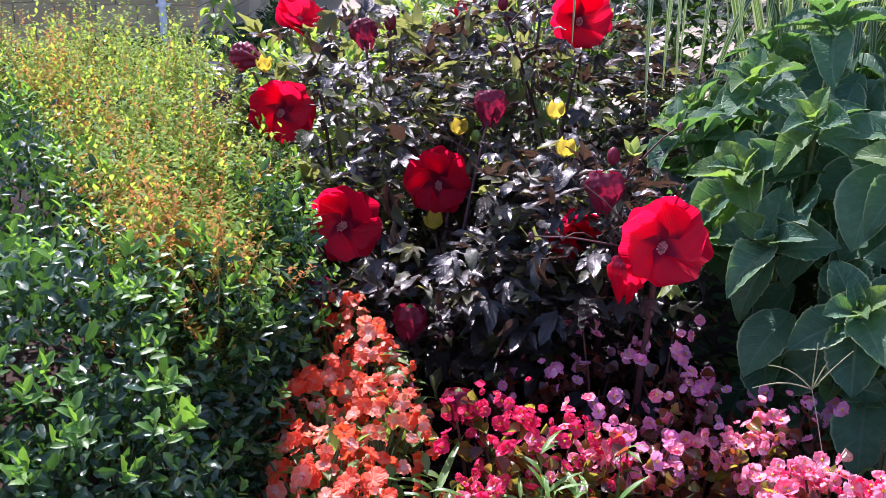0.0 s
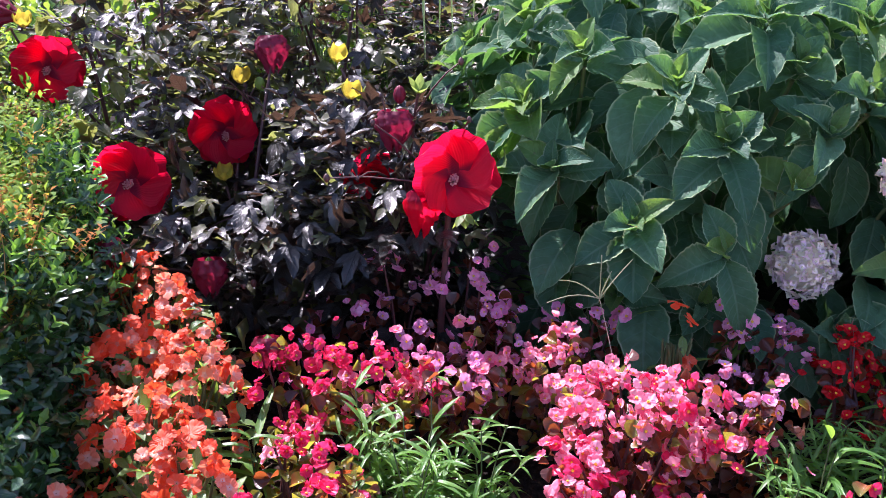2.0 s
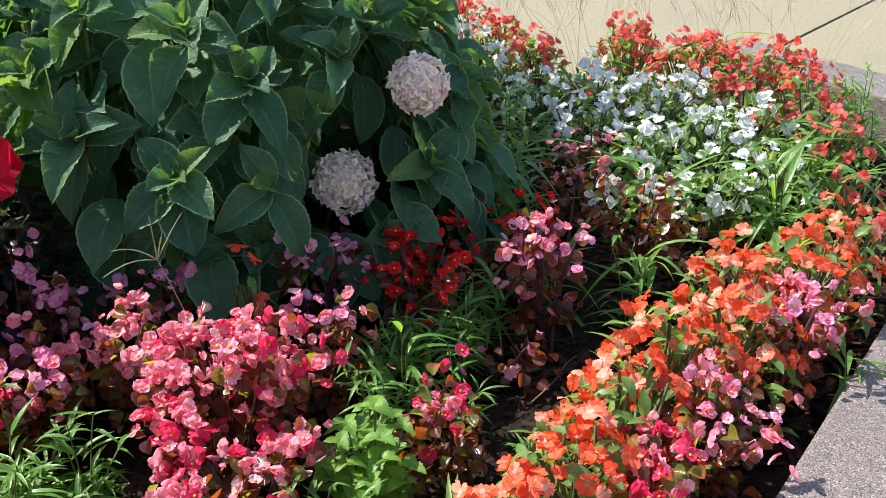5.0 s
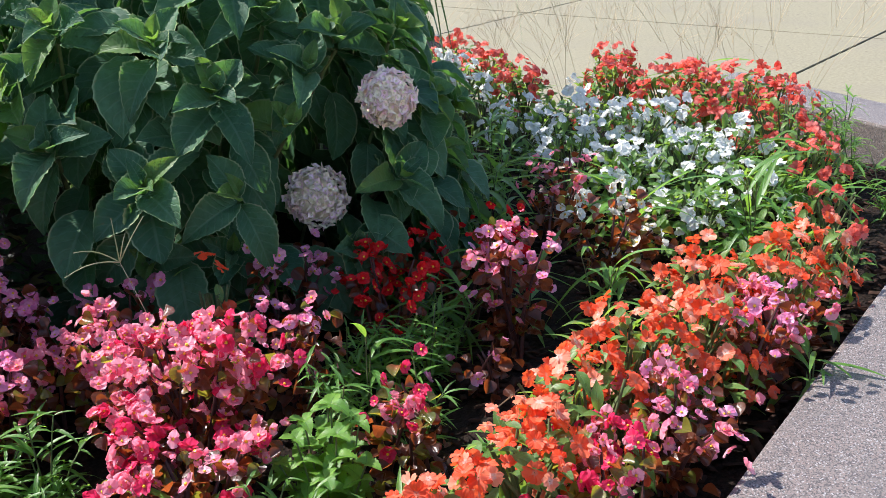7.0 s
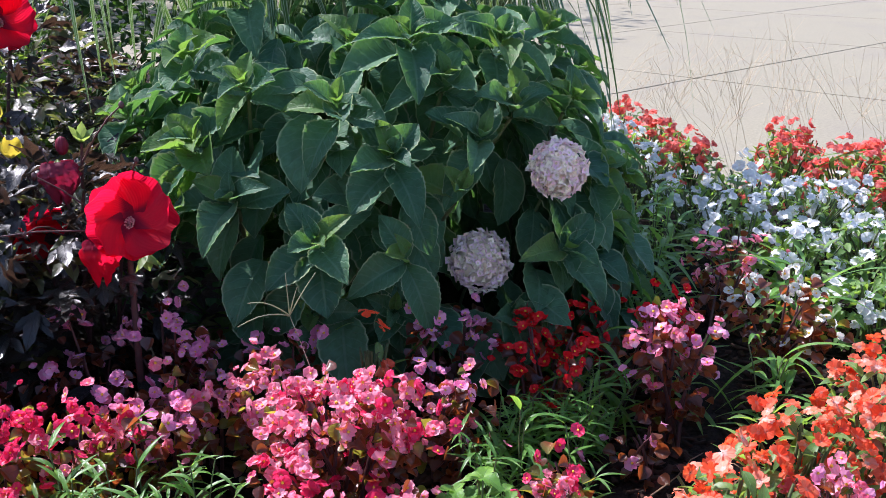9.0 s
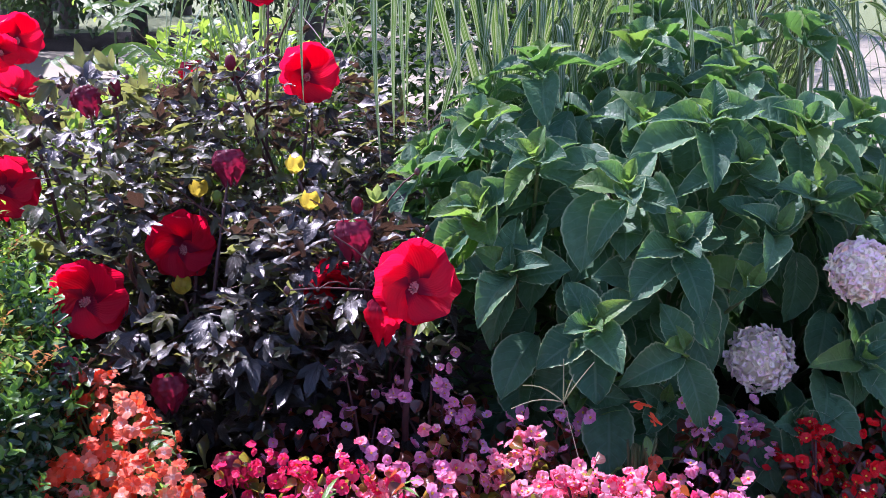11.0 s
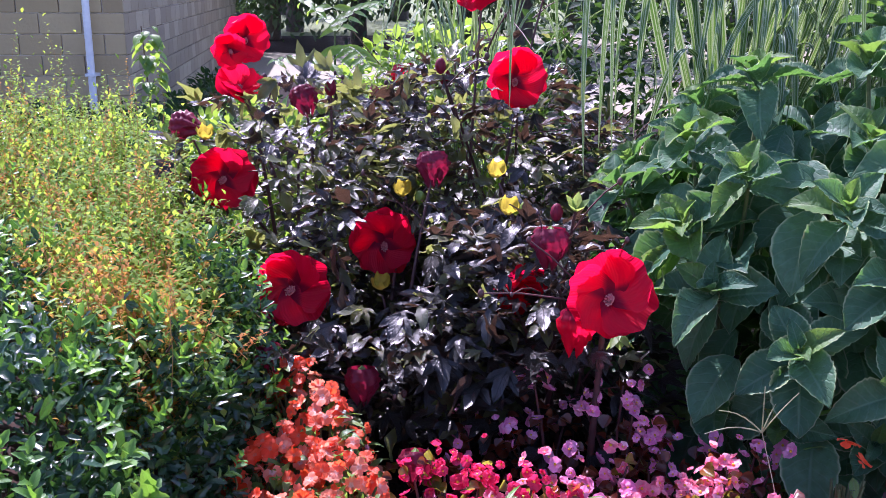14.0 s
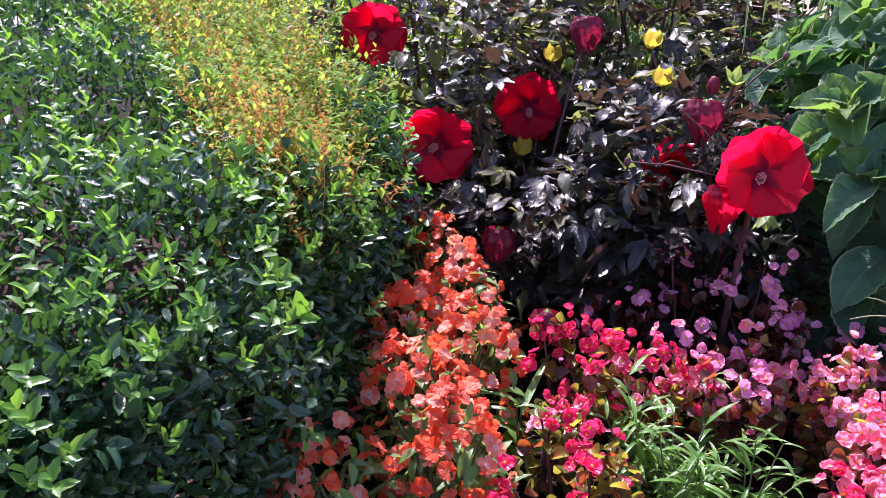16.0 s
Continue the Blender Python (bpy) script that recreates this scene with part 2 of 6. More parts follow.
M_holly = leaf_material("holly_leaf", (0.009, 0.038, 0.018), (0.030, 0.086, 0.030), (0.11, 0.30, 0.03), 0.18, 0.20, (0.08, 0.16, 0.05), 0.4, 6, 0.5)
M_holly_new = leaf_material("holly_young_leaf", (0.06, 0.19, 0.025), (0.11, 0.27, 0.03), (0.27, 0.56, 0.04), 0.38, 0.35, (0.2, 0.35, 0.08), 0.4, 6, 0.5)
M_shrub = leaf_material("shrub_leaf", (0.09, 0.23, 0.03), (0.24, 0.36, 0.05), (0.46, 0.64, 0.06), 0.48, 0.6, None, spec=0.12)
M_shrub_gold = leaf_material("golden_shoot_leaf", (0.50, 0.30, 0.04), (0.48, 0.19, 0.04), (0.92, 0.46, 0.05), 0.48, 0.6, None, spec=0.12)
M_shrub_red = leaf_material("red_shoot_leaf", (0.50, 0.20, 0.05), (0.48, 0.24, 0.06), (0.90, 0.34, 0.06), 0.44, 0.6, None, spec=0.12)
M_hib = leaf_material("hibiscus_leaf", (0.009, 0.012, 0.011), (0.026, 0.027, 0.024), (0.17, 0.09, 0.05), 0.18, 0.33, (0.05, 0.04, 0.04), 0.3, 7, 0.5, None, 1.0)
M_hib_green = leaf_material("hibiscus_green_leaf", (0.040, 0.062, 0.026), (0.10, 0.105, 0.045), (0.32, 0.36, 0.08), 0.42, 0.42, (0.16, 0.10, 0.07), 0.35, 7, 0.6, None, 0.7)
# hydrangea leaves: last colour paints the light on their curled edges
M_hyd = leaf_material("hydrangea_leaf", (0.040, 0.112, 0.070), (0.085, 0.180, 0.095), (0.19, 0.46, 0.07), 0.28, 0.50, (0.18, 0.29, 0.15), 0.34, 8, 0.15, None, 1.0, None, (0.32, 0.40, 0.19))
M_hyd_new = leaf_material("hydrangea_young_leaf", (0.065, 0.155, 0.050), (0.105, 0.200, 0.060), (0.28, 0.52, 0.06), 0.38, 0.5, (0.20, 0.30, 0.09), 0.35, 8, 0.25, (0.13, 0.13, 0.05), 0.8, None, (0.20, 0.26, 0.10))
M_imp_leaf = leaf_material("impatiens_leaf", (0.06, 0.17, 0.035), (0.15, 0.27, 0.055), (0.38, 0.60, 0.07), 0.42, 0.45, (0.28, 0.38, 0.14), 0.4, 7)
M_beg_leaf = leaf_material("bronze_begonia_leaf", (0.045, 0.016, 0.014), (0.13, 0.042, 0.022), (0.60, 0.14, 0.03), 0.38, 0.28, (0.14, 0.06, 0.03), 0.3, 4, 0.6)
M_beg_leaf_green = leaf_material("green_begonia_leaf", (0.09, 0.11, 0.02), (0.18, 0.16, 0.03), (0.55, 0.50, 0.05), 0.42, 0.25, (0.2, 0.15, 0.05), 0.3, 4, 0.6, None, 0.5, (0.35, 0.10, 0.03))
M_weed = leaf_material("weed_blade", (0.07, 0.20, 0.03), (0.15, 0.32, 0.05), (0.38, 0.66, 0.07), 0.44, 0.4, (0.15, 0.3, 0.1), 0.5, 2)
M_nettle = leaf_material("weed_leaf", (0.10, 0.26, 0.035), (0.19, 0.38, 0.045), (0.5, 0.80, 0.08), 0.42, 0.5, (0.05, 0.12, 0.03), 0.5, 9)
M_vine = leaf_material("vine_leaf", (0.06, 0.16, 0.03), (0.12, 0.24, 0.04), (0.4, 0.62, 0.06), 0.45, 0.4, None)
M_dark = leaf_material("evergreen_leaf", (0.015, 0.04, 0.018), (0.03, 0.07, 0.025), (0.10, 0.22, 0.03), 0.25, 0.6, None, spec=0.15)
M_tree = leaf_material("tree_leaf", (0.03, 0.06, 0.03), (0.05, 0.09, 0.04), (0.12, 0.22, 0.05), 0.3, 0.6, None)
M_red = petal_material("red_hibiscus_petal", (0.52, 0.004, 0.026), (0.60, 0.006, 0.034), (1.0, 0.010, 0.050), 0.58, 0.45, (0.26, 0.004, 0.03), 0.30, 0.07, 23, 0.25, None, 0.3)
M_wilt = petal_material("wilted_hibiscus_petal", (0.13, 0.008, 0.028), (0.21, 0.014, 0.038), (0.36, 0.012, 0.045), 0.3, 0.5, None, 0.2, 0.4, 9)
M_stamen = plain_material("stamen", (0.36, 0.07, 0.09), (0.56, 0.22, 0.20), 200, 0.6)
M_calyx = leaf_material("calyx", (0.12, 0.22, 0.05), (0.20, 0.30, 0.06), (0.5, 0.65, 0.12), 0.4, 0.5, (0.25, 0.35, 0.12), 0.3, 3)
M_yellow = leaf_material("yellow_calyx", (0.46, 0.34, 0.03), (0.60, 0.48, 0.05), (0.80, 0.62, 0.06), 0.36, 0.5, (0.36, 0.24, 0.03), 0.5, 3, blotch=(0.40, 0.26, 0.05))
M_orange = petal_material("orange_impatiens_petal", (0.82, 0.054, 0.010), (0.84, 0.18, 0.09), (1.0, 0.15, 0.03), 0.46, 0.5, (0.72, 0.22, 0.14), 0.22, 0.08, 4)
M_salmon = petal_material("salmon_impatiens_petal", (0.82, 0.15, 0.07), (0.86, 0.38, 0.26), (0.98, 0.30, 0.15), 0.46, 0.5, (0.8, 0.5, 0.42), 0.35, 0.06, 4)
M_white = petal_material("white_impatiens_petal", (0.78, 0.79, 0.77), (0.82, 0.82, 0.80), (0.86, 0.87, 0.84), 0.45, 0.5, (0.8, 0.8, 0.7), 0.2, 0.04, 4)
M_coral = petal_material("coral_impatiens_petal", (0.74, 0.060, 0.035), (0.74, 0.22, 0.19), (0.95, 0.16, 0.10), 0.4, 0.5, (0.6, 0.08, 0.06), 0.3, 0.08, 4)
M_pink = petal_material("pink_begonia_petal", (0.86, 0.10, 0.20), (0.95, 0.54, 0.60), (1.0, 0.28, 0.42), 0.5, 0.4, (0.72, 0.3, 0.36), 0.25, 0.1, 3)
M_mauve = petal_material("mauve_begonia_petal", (0.78, 0.20, 0.42), (0.86, 0.46, 0.62), (0.97, 0.36, 0.60), 0.42, 0.4, (0.7, 0.4, 0.5), 0.25, 0.1, 3)
M_hot = petal_material("hot_pink_begonia_petal", (0.72, 0.014, 0.08), (0.76, 0.07, 0.18), (0.98, 0.05, 0.17), 0.42, 0.4, (0.7, 0.1, 0.15), 0.25, 0.1, 3)
M_scarlet = petal_material("scarlet_begonia_petal", (0.66, 0.008, 0.014), (0.72, 0.02, 0.024), (0.98, 0.02, 0.025), 0.4, 0.4, (0.5, 0.02, 0.02), 0.2, 0.1, 3)
M_cream = petal_material("white_begonia_petal", (0.76, 0.74, 0.66), (0.80, 0.78, 0.72), (0.85, 0.82, 0.7), 0.38, 0.4, (0.75, 0.72, 0.5), 0.25, 0.05, 3)
M_pollen = plain_material("pollen", (0.75, 0.42, 0.02), (0.8, 0.55, 0.05), 300, 0.7)
M_floret = petal_material("hydrangea_floret", (0.96, 0.68, 0.80), (0.97, 0.90, 0.64), (0.98, 0.76, 0.74), 0.15, 0.6, (0.72, 0.62, 0.40), 0.22, 0.05, 3, 0.2)
M_stem = plain_material("green_stem", (0.06, 0.09, 0.03), (0.12, 0.14, 0.05), 60, 0.6)
M_stem_red = plain_material("dark_red_stem", (0.05, 0.018, 0.02), (0.10, 0.035, 0.03), 60, 0.55)
M_twig = plain_material("brown_twig", (0.10, 0.06, 0.035), (0.20, 0.12, 0.06), 60, 0.8)
M_shoot = plain_material("orange_shoot", (0.36, 0.17, 0.05), (0.50, 0.27, 0.08), 60, 0.7)
M_straw = plain_material("dry_straw", (0.42, 0.33, 0.20), (0.55, 0.46, 0.30), 60, 0.8)
M_bark = plain_material("bark", (0.05, 0.04, 0.03), (0.10, 0.08, 0.06), 14, 0.9, 0.8)
M_seed = leaf_material("crabgrass_spike", (0.30, 0.34, 0.16), (0.42, 0.40, 0.24), (0.7, 0.7, 0.4), 0.35, 0.5, None)
M_mortar = plain_material("mortar", (0.52, 0.46, 0.36), (0.62, 0.56, 0.46), 40, 0.95)


def block_material(name, a, b, c):
    """Rough split-faced block whose shade changes from block to block."""
    k = Nodes(name)
    n, m = k.noise(24, 5, k.coord("Object")), k.noise(3.5, 3, k.coord("Object"))
    r = k.rand()
    base = k.mix(k.step(r, 0.05, 0.95), a, b)
    base = k.mix(k.math("MULTIPLY", k.step(k.rand(7.3), 0.72, 0.9), 0.6), base, c)
    base = k.mix(k.math("MULTIPLY", k.step(n, 0.42, 0.7), 0.4), base, k.mix(0.5, base, a))
    base = k.mix(k.math("MULTIPLY", k.step(m, 0.5, 0.75), 0.3), base, c)
    k.put(k.bsdf.inputs["Base Color"], base)
    k.put(k.bsdf.inputs["Roughness"], 0.92)
    k.link(k.bump(n, 0.7, 0.006), k.bsdf.inputs["Normal"])
    return k.mat


M_block = block_material("concrete_block", (0.30, 0.245, 0.155), (0.42, 0.350, 0.230), (0.21, 0.165, 0.110))
M_block_grey = block_material("grey_concrete_block", (0.33, 0.245, 0.125), (0.41, 0.315, 0.170), (0.27, 0.200, 0.110))
M_pipe = plain_material("painted_downpipe", (0.55, 0.56, 0.58), (0.66, 0.67, 0.68), 20, 0.45, 0.1)
# bark chips; the same dark colour serves as shade inside the hedge
M_chip_and_shade = plain_material("bark_mulch_and_hedge_shade", (0.014, 0.008, 0.006), (0.050, 0.026, 0.018), 50, 0.9, 0.6, 0.0, 0.003, 0.15)


def variegated():
    k = Nodes("variegated_blade")
    u, v = k.uv()
    a = k.math("ABSOLUTE", k.math("SUBTRACT", u, 0.5))
    w = k.math("SINE", k.math("ADD", k.math("MULTIPLY", u, 19.0), k.math("MULTIPLY", k.rand(), 6.28)))
    white = k.math("MAXIMUM", k.step(a, 0.34, 0.40), k.math("MULTIPLY", k.step(w, 0.82, 0.95), 0.7))
    white = k.math("MAXIMUM", white, k.step(a, 0.03, 0.06, 1, 0))
    c = k.mix(white, k.mix(k.rand(5.3), (0.03, 0.08, 0.03), (0.06, 0.13, 0.04)), (0.33, 0.39, 0.29))
    g = k.mix(white, (0.16, 0.32, 0.04), (0.46, 0.54, 0.24))
    return k.thin(c, g, 0.22, 0.5, k.bump(w, 0.3, 0.001), 0.2)


def soil_material():
    k = Nodes("dark_mulch_soil")
    n, m = k.noise(90, 5, k.coord("Object")), k.noise(9, 4, k.coord("Object"))
    c = k.mix(k.step(n, 0.35, 0.7), (0.007, 0.005, 0.004), (0.026, 0.017, 0.013))
    k.put(k.bsdf.inputs["Base Color"], k.mix(k.step(m, 0.5, 0.7), c, (0.016, 0.012, 0.010)))
    k.put(k.bsdf.inputs["Roughness"], 0.9)
    k.bsdf.inputs["Specular IOR Level"].default_value = 0.1
    k.link(k.bump(n, 1.0, 0.012), k.bsdf.inputs["Normal"])
    return k.mat


def granite_material():
    k = Nodes("speckled_granite")
    p = k.coord("Object")
    v = k.add("ShaderNodeTexVoronoi")
    v.inputs["Scale"].default_value = 480
    k.link(p, v.inputs["Vector"])
    s = k.add("ShaderNodeSeparateXYZ")
    k.link(v.outputs["Color"], s.inputs[0])
    g = s.outputs[0]
    c = k.mix(k.step(g, 0.15, 0.55), (0.045, 0.040, 0.040), (0.155, 0.132, 0.122))
    c = k.mix(k.step(g, 0.72, 0.80), c, (0.19, 0.145, 0.13))
    c = k.mix(k.step(s.outputs[1], 0.90, 0.95), c, (0.32, 0.31, 0.31))
    c = k.mix(k.math("MULTIPLY", k.step(k.noise(5, 4, p), 0.4, 0.7), 0.35), c, (0.09, 0.08, 0.08))
    k.put(k.bsdf.inputs["Base Color"], c)
    k.put(k.bsdf.inputs["Roughness"], 0.55)
    k.link(k.bump(k.noise(300, 3, p), 0.25, 0.002), k.bsdf.inputs["Normal"])
    return k.mat


def concrete_material():
    k = Nodes("pale_aggregate_concrete")
    p = k.coord("Object")
    n, m, q = k.noise(45, 4, p), k.noise(1.3, 4, p), k.noise(170, 2, p)
    c = k.mix(k.step(n, 0.3, 0.7), (0.168, 0.150, 0.095), (0.222, 0.201, 0.134))
    c = k.mix(k.math("MULTIPLY", k.step(m, 0.45, 0.75), 0.4), c, (0.16, 0.14, 0.11))
    spots = k.add("ShaderNodeTexVoronoi")
    spots.inputs["Scale"].default_value = 13
    k.link(p, spots.inputs["Vector"])
    c = k.mix(k.math("MULTIPLY", k.math("MULTIPLY", k.step(spots.outputs["Distance"], 0.10, 0.20, 1, 0), k.step(k.noise(2.2, 3, p), 0.42, 0.60)), 0.7), c, (0.075, 0.060, 0.048))
    k.put(k.bsdf.inputs["Base Color"], c)
    k.put(k.bsdf.inputs["Roughness"], 0.85)
    k.link(k.bump(k.math("ADD", n, q), 0.5, 0.003), k.bsdf.inputs["Normal"])
    return k.mat


def lawn_material():
    k = Nodes("mown_lawn")
    n = k.noise(40, 4, k.coord("Object"))
    k.put(k.bsdf.inputs["Base Color"], k.mix(k.step(n, 0.3, 0.7), (0.06, 0.09, 0.02), (0.12, 0.15, 0.04)))
    k.put(k.bsdf.inputs["Roughness"], 0.9)
    k.link(k.bump(n, 1.0, 0.02), k.bsdf.inputs["Normal"])
    return k.mat


M_blade, M_soil, M_granite, M_concrete, M_lawn = variegated(), soil_material(), granite_material(), concrete_material(), lawn_material()


# ---- the setting ----
ground_bm = bmesh.new()
bmesh.ops.create_grid(ground_bm, x_segments=8, y_segments=8, size=600)
ground = thing("ground", (0, 0, -0.03), "mown green lawn reaching out to the trees", "lawn", "", "structure", bm_mesh("ground", ground_bm, M_lawn))

# bed outline: near edge runs 19.6 degrees off x; the far edge runs across it
EDGE = Vector((0.942, 0.336, 0))
IN = Vector((-0.336, 0.942, 0))
NEAR0 = Vector((1.077, 0.696, 0))
CORNER = NEAR0 + EDGE * 2.02
FARDIR = Vector((0.10, 0.995, 0))


def slab(name, corners, z0, z1, mats, bevel=0.012):
    bm = bmesh.new()
    lo = [bm.verts.new((p[0], p[1], z0)) for p in corners]
    hi = [bm.verts.new((p[0], p[1], z1)) for p in corners]
    n = len(corners)
    bm.faces.new(lo[::-1]), bm.faces.new(hi)
    for i in range(n):
        bm.faces.new((lo[i], lo[(i + 1) % n], hi[(i + 1) % n], hi[i]))
    bmesh.ops.recalc_face_normals(bm, faces=bm.faces[:])
    if bevel:
        bmesh.ops.bevel(bm, geom=bm.edges[:], offset=bevel, segments=2, affect="EDGES", profile=0.6)
    return bm_mesh(name, bm, *mats)


WIDE = 0.30
kerb = thing("kerb", (0, 0, 0), "raised speckled grey-pink granite edge of the flower bed", "kerb", "", "structure")
for i, (a, b) in enumerate(((-6.0, -3.603), (-3.597, -1.203), (-1.197, 0.997), (1.003, 2.02))):
    p, q = NEAR0 + EDGE * a, NEAR0 + EDGE * b
    out = -IN * WIDE
    piece("granite_block", slab("granite_block", [p + out, q + out + (EDGE * 0.18 if i == 3 else EDGE * 0), q, p], 0.0, CURB, [M_granite]), kerb, Matrix())
OUT = Vector((0.995, -0.10, 0))
for a, b in ((0.006, 1.30),):
    p, q = CORNER + FARDIR * a, CORNER + FARDIR * b
    piece("granite_block", slab("granite_block", [p + OUT * 0.26 - FARDIR * (0.12 if a < 1 else 0), q + OUT * 0.26, q, p], 0.0, CURB, [M_granite]), kerb, Matrix())

# soil: a lumpy sheet inside the kerb
bm = bmesh.new()
bmesh.ops.create_grid(bm, x_segments=90, y_segments=70, size=1)
for v in bm.verts:
    a, b = (v.co.x + 1) / 2, (v.co.y + 1) / 2
    p = NEAR0 + EDGE * (-6.0 + 8.02 * a) + (IN * (0.75 * b * 6.2) + Vector((0.25, 0, 0)) * b)
    p.z = SOIL + 0.03 * noise.noise(p * 4) + 0.012 * noise.noise(p * 17)
    v.co = p
soil = thing("soil", (0, 0, 0), "dark damp bark mulch covering the flower bed", "mulch", "", "structure", bm_mesh("soil", bm, M_soil))
back_bm = box((-5.5, 5.0, 0.0), (3.4, 5.3, 0.43), 0.01)
thing("kerb_back", (0, 0, 0), "rear granite edge behind the planting", "kerb", "", "structure", bm_mesh("kerb_back", back_bm, M_granite))

# pavement of big concrete slabs
pav = thing("pavement", (0, 0, 0), "sunlit pale concrete pavement with dark expansion joints", "pavement", "", "structure")
JD = Vector((0.960, 0.281, 0))
JN = Vector((-0.281, 0.960, 0))
J0 = Vector((5.26, 3.93, 0))
S = 3.3
for i in range(-4, 4):
    for j in range(-3, 8):
        p = J0 + JD * (i * S + 1.9) + JN * (j * S)
        c = p + JD * S / 2 + JN * S / 2
        if c.x < 0.6 and c.y > 5.0 or c.x < 2.2 and 4.0 < c.y <= 5.0 or c.x < 1.0 and 1.0 < c.y <= 5.0:
            continue
        e, g = S - 0.012, 0.012
        piece("paving_slab", slab("paving_slab", [p + JD * g + JN * g, p + JD * e + JN * g, p + JD * e + JN * e, p + JD * g + JN * e], -0.12, 0.0, [M_concrete], 0.006), pav, Matrix())
joint = thing("pavement_joint_fill", (0, 0, 0), "dark dirt filling the joints between paving slabs", "joint", "", "structure",
              slab("pavement_joint_fill", [J0 + JD * -5.5 + JN * -9.6, J0 + JD * 12.5 + JN * -9.6, J0 + JD * 12.5 + JN * 26, J0 + JD * -5.5 + JN * 26], -0.025, -0.012, [M_soil], 0))

# house: two block walls meeting at a corner, with a downpipe
WC = Vector((-3.64, 9.5, 0))
WR, WL = Vector((-0.174, 0.985, 0)), Vector((-0.985, -0.174, 0))
wall = thing("wall_house", (0, 0, 0), "weathered grey concrete block house wall with pale mortar", "wall", "", "structure")
inner = WC + WR * 0.02 + WL * 0.02
piece("mortar_core", slab("mortar_core", [inner, inner + WR * 12.4, inner + WR * 12.4 + WL * 5, inner + WL * 5], 0, 3.6, [M_mortar], 0), wall, Matrix())
bm = box((0.006, -0.004, 0.004), (0.394, 0.05, 0.193), 0.006)
block_a = bm_mesh("block", bm, M_block)
bm = box((0.006, -0.004, 0.004), (0.394, 0.05, 0.193), 0.006)
block_b = bm_mesh("block", bm, M_block_grey)
half_a = bm_mesh("half_block", box((0.006, -0.004, 0.004), (0.194, 0.05, 0.193), 0.006), M_block)
half_b = bm_mesh("half_block", box((0.006, -0.004, 0.004), (0.194, 0.05, 0.193), 0.006), M_block_grey)


def wall_pose(origin, along, inward, s, z):
    p = origin + along * s
    return Matrix(((along.x, inward.x, 0, p.x), (along.y, inward.y, 0, p.y), (0, 0, 1, z), (0, 0, 0, 1)))


rest_a, rest_b = [], []
for row in range(18):
    z = row * 0.2
    piece("half_block", half_a if row % 2 else half_b, wall, wall_pose(WC, WR, WL, 0, z) if row % 2 else wall_pose(WC, WL, WR, 0, z))
    for col in range(31):
        s = col * 0.4 + (0.2 if row % 2 else 0.0)
        near = 4 <= row <= 8 and col < 26
        if near:
            piece("block", block_a, wall, wall_pose(WC, WR, WL, s, z + U(-0.002, 0.002)))
        else:
            rest_a.append((s, z))
    for col in range(12):
        s = col * 0.4 + (0.0 if row % 2 else 0.2)
        if 3 <= row <= 9 and col < 8:
            piece("block", block_b, wall, wall_pose(WC, WL, WR, s, z))
        else:
            rest_b.append((s, z))


def far_blocks(name, me, cells, along, inward):
    V = np.array([v.co[:] for v in me.vertices])
    polys = [tuple(p.vertices) for p in me.polygons]
    vs, fs = [], []
    for s, z in cells:
        m = np.array(wall_pose(WC, along, inward, s, z))
        n = len(vs) * len(V)
        vs.append(V @ m[:3, :3].T + m[:3, 3])
        fs += [tuple(n + i for i in f) for f in polys]
    out = bpy.data.meshes.new(name)
    out.from_pydata(np.concatenate(vs).tolist(), [], fs)
    out.materials.append(me.materials[0])
    piece(name, out, wall, Matrix(), "", "stuff")


far_blocks("upper_blocks", block_a, rest_a, WR, WL)
far_blocks("upper_grey_blocks", block_b, rest_b, WL, WR)
pp = WC + WL * 0.33 - WR * 0.09
pipe = thing("downpipe", (pp.x, pp.y, 0), "pale grey painted downpipe fixed to the block wall", "downpipe")
piece("pipe", to_mesh("pipe", tube([pp + Vector((0, 0, z)) for z in (0.05, 1.2, 2.4, 3.6)], 0.036, 0.036, 12), M_pipe), pipe, Matrix())
for z in (0.6, 1.9, 3.2):
    bm = box((-0.05, -0.045, z), (0.05, 0.10, z + 0.03), 0.004)
    piece("bracket", bm_mesh("bracket", bm, M_pipe), pipe, Matrix.Translation(pp))

